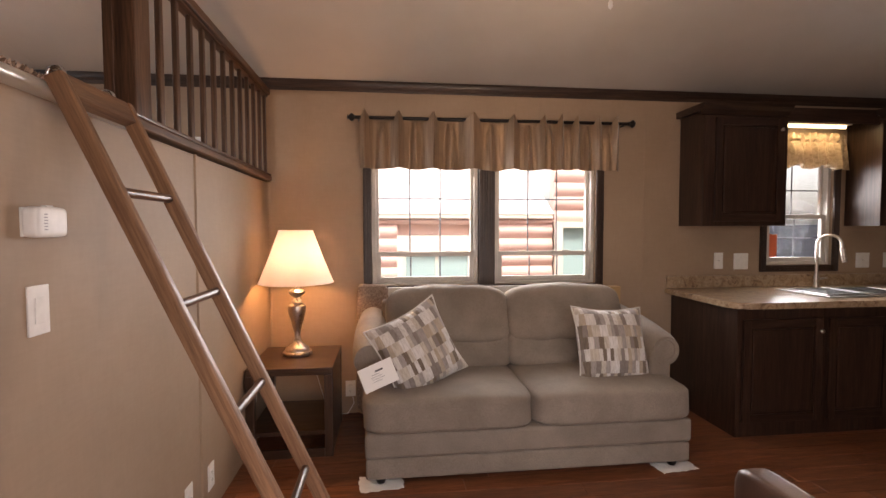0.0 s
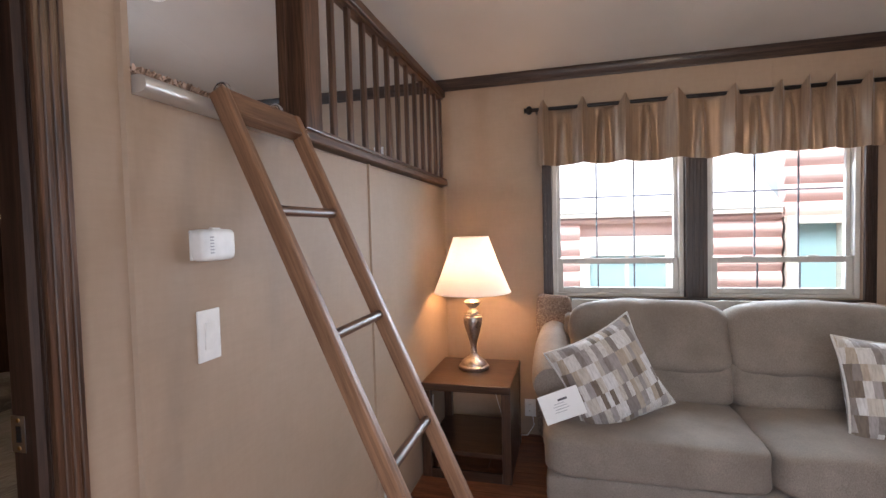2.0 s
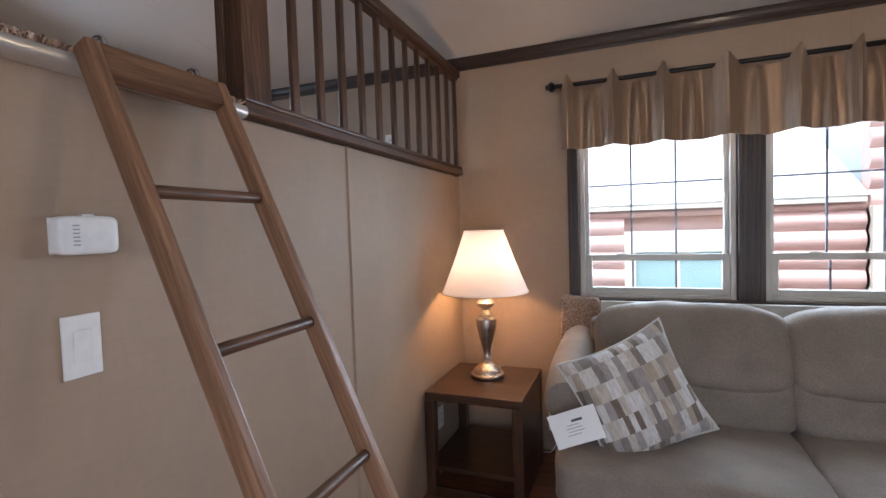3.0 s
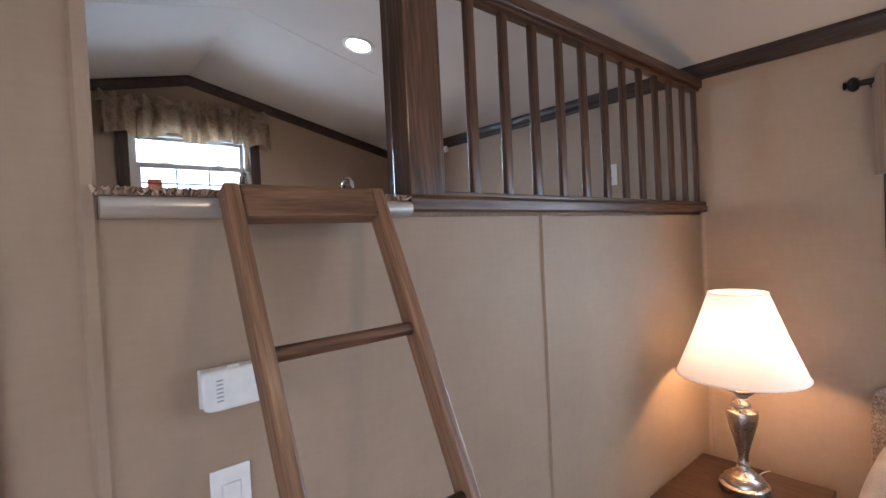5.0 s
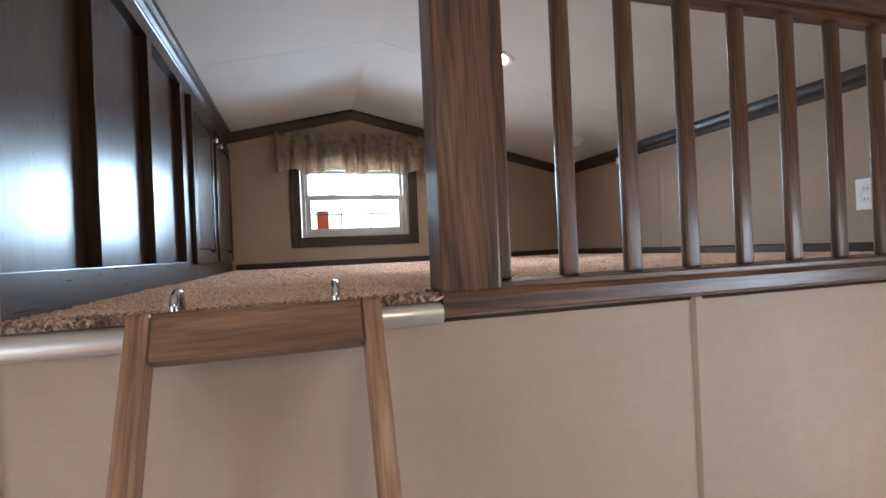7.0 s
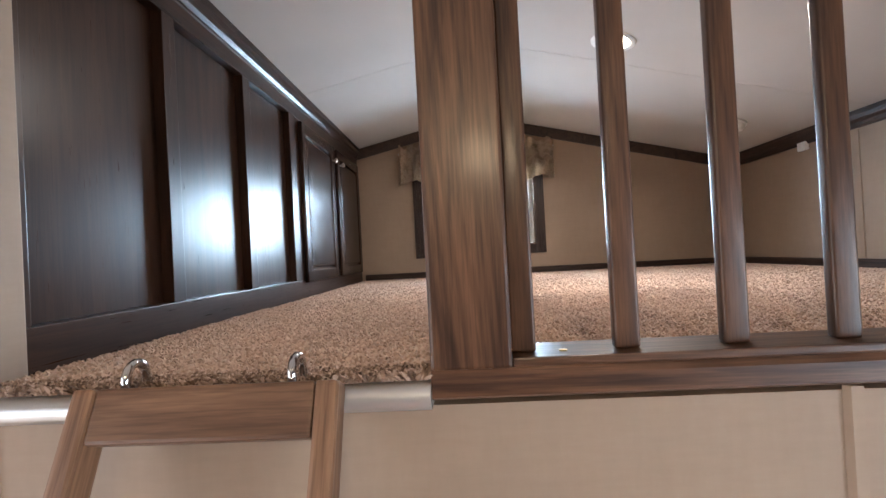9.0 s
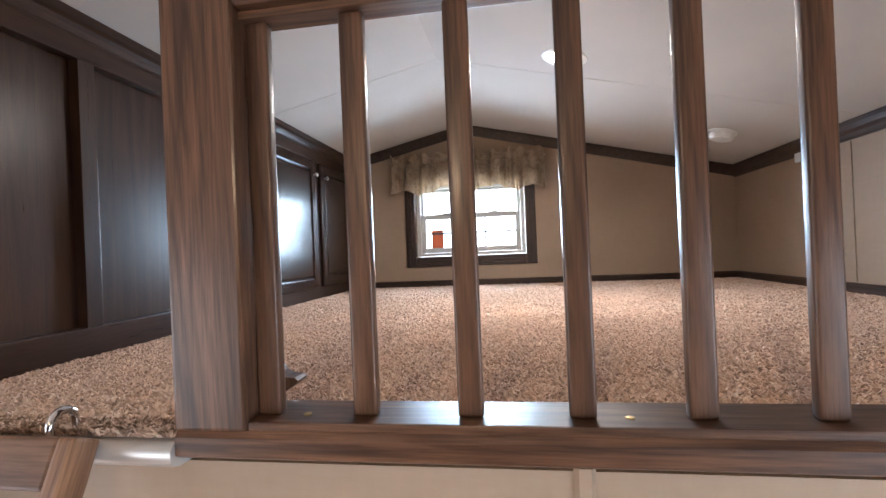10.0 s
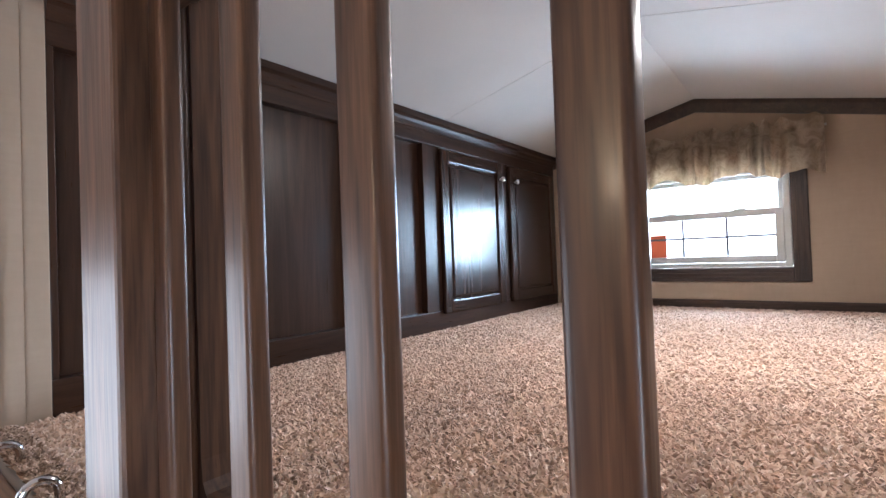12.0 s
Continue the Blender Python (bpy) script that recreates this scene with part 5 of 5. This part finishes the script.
def worktop():
    x0, x1, y0, y1 = 2.205, 5.22, 3.062, 3.874
    t = thing("worktop", (x0 + x1) / 2, 3.47, 0.8785, label="brown granite-look laminate worktop with a rounded corner", category="worktop")
    cx, cy = t.location.x, t.location.y
    r = 0.10
    prof = [(x1, y0), (x1, y1), (x0, y1)] + [(x0 + r - r * math.cos(a), y0 + r - r * math.sin(a)) for a in [radians(q) for q in range(0, 91, 15)]]
    hx0, hx1, hy0, hy1 = 3.02, 3.80, 3.22, 3.64
    b = extrude([(u - cx, v - cy) for u, v in prof], "z", 0.0, 0.042)
    bmesh.ops.bevel(b, geom=[e for e in b.edges if abs(e.verts[0].co.z - e.verts[1].co.z) < 1e-6], offset=0.008, segments=2, affect="EDGES")
    part("slab", b, STONE, t)
    part("backsplash", box(x0 + 0.01 - cx, x1 - cx, 0.384, 0.404, 0.0425, 0.142, 0.004), STONE, t)


worktop()


def sink():
    z = 0.9205
    t = thing("sink", 3.42, 3.44, z, label="double-bowl stainless steel sink set in the worktop", category="sink")
    part("rim", box(-0.40, 0.40, -0.24, 0.24, 0.0, 0.010, 0.004), STEEL, t)
    for s in (-1, 1):
        b = bmesh.new()
        outer = [(s * 0.195 + a * 0.17, c * 0.185) for a, c in ((-1, -1), (1, -1), (1, 1), (-1, 1))]
        ring = [tube([(*outer[0], 0.013), (*outer[1], 0.013), (*outer[2], 0.013), (*outer[3], 0.013), (*outer[0], 0.013)], 0.006, 8)]
        part("bowl_lip", ring[0], STEEL, t, smooth=True)
        # no hollow is cut: a flat black sheet paints the bowl's inner shade
        part("bowl", box(s * 0.195 - 0.165, s * 0.195 + 0.165, -0.18, 0.18, 0.0102, 0.0115), BLACKP, t, "dark shaded bowl")
    return t


sink()


def faucet():
    t = thing("faucet", 3.42, 3.71, 0.921, label="brushed nickel gooseneck kitchen faucet", category="faucet")
    part("base", lathe([(0.030, 0.0), (0.030, 0.012), (0.022, 0.03), (0.019, 0.10), (0.014, 0.12)], 24), NICKEL, t, smooth=True)
    neck = [(0, 0, 0.10), (0, 0, 0.33)] + [(0.055 - 0.055 * math.cos(a), -0.055 + 0.055 * math.cos(a), 0.36 + 0.075 * math.sin(a)) for a in [radians(q) for q in range(0, 181, 18)]]
    neck += [(0.112, -0.112, 0.33)]
    part("neck", tube(neck, 0.012, 12), NICKEL, t, smooth=True)
    part("spray_head", tube([(0.112, -0.112, 0.335), (0.124, -0.124, 0.22)], 0.018, 14), NICKEL, t, smooth=True)
    part("handle", tube([(0.015, 0, 0.075), (0.09, -0.01, 0.085)], 0.009, 10), NICKEL, t, smooth=True)


faucet()


def upper_cabinet(x0, x1, doors, label):
    t = thing("upper_cabinet", (x0 + x1) / 2, 3.72, 1.43, label=label, category="cabinet", group="kitchen upper cabinets")
    cx = (x0 + x1) / 2
    part("body", box(x0 - cx, x1 - cx, -0.145, 0.153, 0.0, 0.865, 0.002), ESPRESSO["z"], t)
    for a, c, k in doors:
        d = raised_door(t, a - cx, c - cx, 0.035, 0.815, -0.1465, k - cx, face=-1)
    prof = [(-0.146, 0.835), (-0.158, 0.838), (-0.172, 0.870), (-0.200, 0.895), (-0.205, 0.915), (0.150, 0.915), (0.150, 0.866), (-0.146, 0.866)]
    part("crown", extrude(prof, "x", x0 - cx - 0.04, x1 - cx), TRIM["x"], t)
    return t


upper_cabinet(2.315, 3.005, [(2.40, 2.965, 2.93)], "dark espresso upper cabinet with one raised-panel door")
upper_cabinet(3.83, 4.95, [(3.87, 4.38, 4.35), (4.40, 4.91, 4.43)], "dark espresso upper cabinets beyond the sink window")
solid("valance_board", box(3.007, 3.828, 3.60, 3.62, 2.235, 2.345, 0.002), ESPRESSO["x"], "dark board bridging the upper cabinets over the sink", "valance board")


def sink_light():
    t = thing("sink_light", 3.40, 3.74, 2.235, label="lit tube light behind the board over the sink", category="light")
    part("housing", box(-0.30, 0.30, -0.035, 0.035, 0.012, 0.05, 0.003), PLASTIC, t)
    part("tube", tube([(-0.27, 0, 0.0), (0.27, 0, 0.0)], 0.012, 12), TUBE, t, "glowing tube", smooth=True)
    solid("soffit", box(3.007, 3.828, 3.622, BACK - 0.002, 2.286, 2.345, 0.002), ESPRESSO["x"], "dark soffit board between the upper cabinets", "soffit", kind="structure")


sink_light()

# ---- bedroom seen through its door ----


def bedroom_door():
    t = thing("door_1", PART_X, 0.80, 0, label="open bedroom doorway with dark stained jamb and casing", category="door", kind="structure")
    off = Matrix.Translation((-PART_X, -0.80, 0))
    y0, y1, zt = 0.46, 1.168, 2.03
    for a, c in ((y1 - 0.018, y1), (y0, y0 + 0.018)):
        part("jamb", moved(box(PART_X - 0.080, PART_X + 0.004, a, c, 0, zt - 0.018, 0.002), off), TRIM["z"], t)
        s = (y1 - 0.030, y1 - 0.0182) if c == y1 else (y0 + 0.0182, y0 + 0.030)
        part("stop", moved(extrude([(PART_X - 0.022, s[0]), (PART_X - 0.008, s[0]), (PART_X - 0.003, s[1]), (PART_X - 0.028, s[1])], "z", 0, zt - 0.02), off), TRIM["z"], t)
    part("head_jamb", moved(box(PART_X - 0.080, PART_X + 0.004, y0 + 0.0, y1, zt - 0.018, zt, 0.002), off), TRIM["y"], t)
    for a, c in ((y1 - 0.017, y1 + 0.035), (y0 - 0.052, y0 + 0.006)):
        bm = box(PART_X + 0.0045, PART_X + 0.018, a, c, 0, zt + 0.07, 0.004)
        for k in range(3):
            box(PART_X + 0.0165, PART_X + 0.021, a + 0.012 + k * (c - a) * 0.29, a + 0.012 + k * (c - a) * 0.29 + 0.010, 0.004, zt + 0.066, 0.0015, 1, bm=bm)
        part("casing", moved(bm, off), OAK["z"], t)
    part("head_casing", moved(box(PART_X + 0.0045, PART_X + 0.018, y0 + 0.0065, y1 - 0.0175, zt - 0.006, zt + 0.07, 0.004), off), OAK["y"], t)
    sp = part("strike_plate", moved(box(PART_X - 0.082, PART_X - 0.050, y1 - 0.0196, y1 - 0.0178, 1.085, 1.150, 0.001), off), STEEL, t, "steel strike plate")
    part("strike_hole", moved(box(PART_X - 0.070, PART_X - 0.058, y1 - 0.0202, y1 - 0.0194, 1.103, 1.132), off), BLACKP, t)
    for z in (1.093, 1.142):
        part("strike_screw", moved(lathe([(0.001, 0), (0.004, 0), (0.004, 0.001), (0.001, 0.0014)], 10, pose(PART_X - 0.064, y1 - 0.0196, z, 90, 0, 0)), off), BRASS, t)


bedroom_door()
solid("trim_loft_header", box(LOFT_X, PART_X - 0.095, 1.236, 1.2545, 1.63, 1.70, 0.004), TRIM["x"], "dark header board under the loft's aisle edge", "trim", kind="structure")
solid("wall_aisle", box(LOFT_X, PART_X - 0.095, 1.240, 1.2545, 1.7005, 2.70), WALL, "brown wall board above the bedroom aisle", "wall", kind="structure")


def bed():
    t = thing("bed", -2.42, 1.98, 0, label="made bed with a dark quilted comforter under the loft", category="bed")
    part("bed_base", box(-0.97, 0.97, -0.72, 0.72, 0.0, 0.26, 0.01), ESPRESSO["x"], t)
    b = moved(puff(2.00, 1.50, 0.34, 9, 26, 0.02, 3.0), pose(0, 0.0, 0.40))
    part("comforter", b, COMFORT, t, "dark rumpled comforter", smooth=True)
    for s in (-1, 1):
        part("pillow", moved(puff(0.62, 0.42, 0.18, 3, 10, 0.01, s), pose(-0.70, s * 0.36, 0.62, 0, 0, 90)), COMFORT, t, smooth=True)
    return t


bed()
solid("bedroom_panel", box(LOFT_X + 0.002, LOFT_X + 0.02, 1.26, BACK - 0.002, 0.0, 1.66), ESPRESSO["z"], "dark panelled bedroom end wall", "wall", kind="structure")
solid("nightstand", box(LOFT_X + 0.03, -3.20, 2.95, 3.40, 0.0, 0.72, 0.01), ESPRESSO["x"], "small dark nightstand beside the bed", "nightstand")


def bedroom_lamp():
    t = thing("bedroom_light", -2.30, 2.00, 1.665, label="lit glass dome ceiling light with a dark rim", category="ceiling light")
    part("rim", lathe([(0.10, -0.03), (0.17, -0.03), (0.185, -0.015), (0.17, 0.0)], 32), TRIM["z"], t, smooth=True)
    part("dome", lathe([(0.001, -0.125), (0.05, -0.12), (0.11, -0.09), (0.145, -0.05), (0.15, -0.031)], 32), WARMGLASS, t, "glowing glass dome", smooth=True)


bedroom_lamp()

# ---- outdoors ----
_b = bmesh.new()
bmesh.ops.create_grid(_b, x_segments=8, y_segments=8, size=400)
solid("ground", moved(_b, pose(0, 0, -0.75)), GROUND, "pale gravel ground reaching to the horizon", "ground", kind="structure")
solid("deck", box(-2.5, 3.5, -2.6, FRONT - 0.125, -0.16, -0.02, 0.003), DECK, "weathered timber deck outside the patio door", "deck", kind="structure")
for _i, (_x0, _x1, _y0, _y1) in enumerate(((-2.4, -2.28, -2.5, -2.38), (3.28, 3.4, -2.5, -2.38), (-2.4, -2.28, 0.1, 0.22), (3.28, 3.4, 0.1, 0.22))):
    solid("deck_post", box(_x0, _x1, _y0, _y1, -0.75, -0.161), DECK, "short timber post under the deck", "post", kind="structure")

# added glowing panel, whitens the low overcast sky beyond the loft's end of the house
GLOW_PANEL = mat("backdrop_glow", (0.8, 0.8, 0.8), 1.0, emit=(0.93, 0.97, 1.0), strength=0.9)
solid("backdrop", box(-70.2, -70.0, -70, 70, -0.749, 22.0), GLOW_PANEL, "plain bright overcast distance", "backdrop", kind="structure")


def neighbour():
    t = thing("neighbour_cabin", 1.0, 6.6, -0.75, label="red-brown log-sided cabin with cream trim next door", category="house")
    ox, oy, oz = 1.0, 6.6, -0.75

    def p(name, bm, m, label="", parent=None):
        return part(name, moved(bm, Matrix.Translation((-ox, -oy, -oz))), m, parent or t, label)

    def logs(x0, x1, y, z0, z1, skip=()):
        z = z0
        while z < z1 - 0.02:
            h = min(0.185, z1 - z)
            n = 7
            prof = [(y + 0.10, z), (y + 0.10, z + h)] + [(y + 0.012 - 0.052 * math.sin(math.pi * (1 - k / n)), z + h - h * k / n) for k in range(n + 1)]
            spans = [(x0, x1)]
            for a, c, e, g in skip:
                if z + h > e and z < g:
                    spans = [q for s in spans for q in ((s[0], min(s[1], a)), (max(s[0], c), s[1])) if q[1] - q[0] > 0.02]
            for a, c in spans:
                p("log", extrude(prof, "x", a, c), LOG)
            z += h
    door = (0.06, 1.10, -0.75, 1.32)
    win = (2.20, 2.66, 0.2, 1.44)
    logs(-6.0, 2.14, 6.4, -0.75, 1.56, [door])
    logs(2.14, 4.3, 6.34, -0.75, 2.95, [win])
    p("wall_core", box(-6.0, 2.14, 6.52, 9.4, -0.75, 1.56), LOG)
    p("wall_core", box(2.145, 4.3, 6.445, 6.50, -0.75, 2.95), LOG)
    p("wall_core", box(3.35, 4.3, 6.505, 9.4, -0.75, 2.95), LOG)
    p("eave_board", box(-6.2, 2.12, 6.31, 6.35, 1.545, 1.60, 0.004), CREAM)
    prof = [(6.30, 1.612), (9.0, 3.17), (11.7, 1.80), (11.7, 1.75), (9.0, 3.11), (6.30, 1.602)]
    p("roof", extrude(prof, "x", -6.3, 2.13), SHINGLE, "pale shingle roof")
    p("roof", extrude([(6.0, 2.93), (6.0, 2.97), (9.8, 3.3), (9.8, 3.26)], "x", 3.3, 4.5), SHINGLE, "pale shingle roof")
    p("roof_edge", box(2.10, 3.295, 6.2, 6.9, 2.955, 2.99), SHINGLE)
    f = p("door_frame", box(0.06, 0.17, 6.33, 6.50, -0.75, 1.32, 0.004), CREAM)
    p("door_frame", box(0.99, 1.10, 6.33, 6.50, -0.75, 1.32, 0.004), CREAM)
    p("door_head", box(0.17, 0.99, 6.33, 6.50, 1.10, 1.32, 0.004), CREAM)
    p("screen_door", box(0.17, 0.99, 6.40, 6.44, -0.75, 1.10), TEAL, "pale blue-green louvred door")
    p("door_mullion", box(0.56, 0.60, 6.385, 6.3995, -0.75, 1.10), CREAM)
    for a, c, e, g in ((2.14, 2.24, 0.2, 1.50), (2.62, 2.72, 0.2, 1.50), (2.24, 2.62, 1.42, 1.50), (2.24, 2.62, 0.2, 0.28)):
        p("window_trim", box(a, c, 6.25, 6.40, e, g, 0.004), CREAM)
    p("window_blind", box(2.24, 2.62, 6.36, 6.38, 0.28, 1.42), TEAL, "pale window blind")


neighbour()




def utility_vehicle():
    t = thing("utility_vehicle", 7.7, 9.3, -0.75, rz=-20, label="dark blue utility vehicle parked outside the kitchen window", category="vehicle")
    t.scale = (1.35, 1.35, 1.35)
    side = [(-1.35, 0.45), (-1.38, 0.85), (-0.75, 0.98), (-0.35, 1.62), (0.75, 1.66), (0.95, 0.98), (1.30, 0.92), (1.32, 0.45)]
    b = extrude(side, "y", -0.68, 0.68)
    bmesh.ops.bevel(b, geom=b.edges[:], offset=0.03, segments=2, affect="EDGES")
    part("body", b, VEHICLE, t)
    part("windscreen", box(-0.02, 0.02, -0.58, 0.58, -0.30, 0.30, turn=pose(-0.60, 0, 1.30, 0, 32, 0)), GLASS, t)
    part("bumper", box(-1.46, -1.36, -0.62, 0.62, 0.42, 0.62, 0.02), RUBBER, t)
    for y in (-0.5, 0.5):
        part("headlight", box(-1.40, -1.365, y - 0.12, y + 0.12, 0.68, 0.78, 0.01), CHROME, t)
    for x in (-0.92, 0.88):
        for y in (-0.70, 0.70):
            w = part("wheel", lathe([(0.20, -0.10), (0.29, -0.09), (0.32, -0.05), (0.32, 0.05), (0.29, 0.09), (0.20, 0.10)], 24, pose(x, y, 0.32, 90, 0, 0)), RUBBER, t, smooth=True)
            part("rim", lathe([(0.001, -0.105), (0.19, -0.105), (0.19, 0.105), (0.001, 0.105)], 20, pose(x, y, 0.32, 90, 0, 0)), STEEL, w)


utility_vehicle()

# ---- floor planks last ----
floor = solid("floor", box(LOFT_X, EAST, FRONT - 0.12, BACK, -0.012, -0.008), PLANK, "reddish-brown wood-look plank floor", "floor", kind="structure")
_rows = {}
_w = 0.127
_r = 0
_y = FRONT - 0.12
_rng = random.Random(5)
while _y < BACK - 0.01:
    _w2_ = min(_w, BACK - _y)
    _x = LOFT_X - _rng.random() * 1.0
    while _x < EAST:
        a, c = max(_x, LOFT_X), min(_x + 1.22, EAST)
        if c - a > 0.05:
            key = (round(c - a, 3), round(_w2_, 3))
            if key not in _rows:
                _rows[key] = finish("plank", box(-key[0] / 2 + 0.0008, key[0] / 2 - 0.0008, -key[1] / 2 + 0.0008, key[1] / 2 - 0.0008, -0.0078, 0.0, 0.0012, 1), PLANK)
            ob = new("plank", _rows[key])
            ob.parent = floor
            ob.location = ((a + c) / 2, _y + _w2_ / 2, 0)
        _x += 1.22
    _y += _w
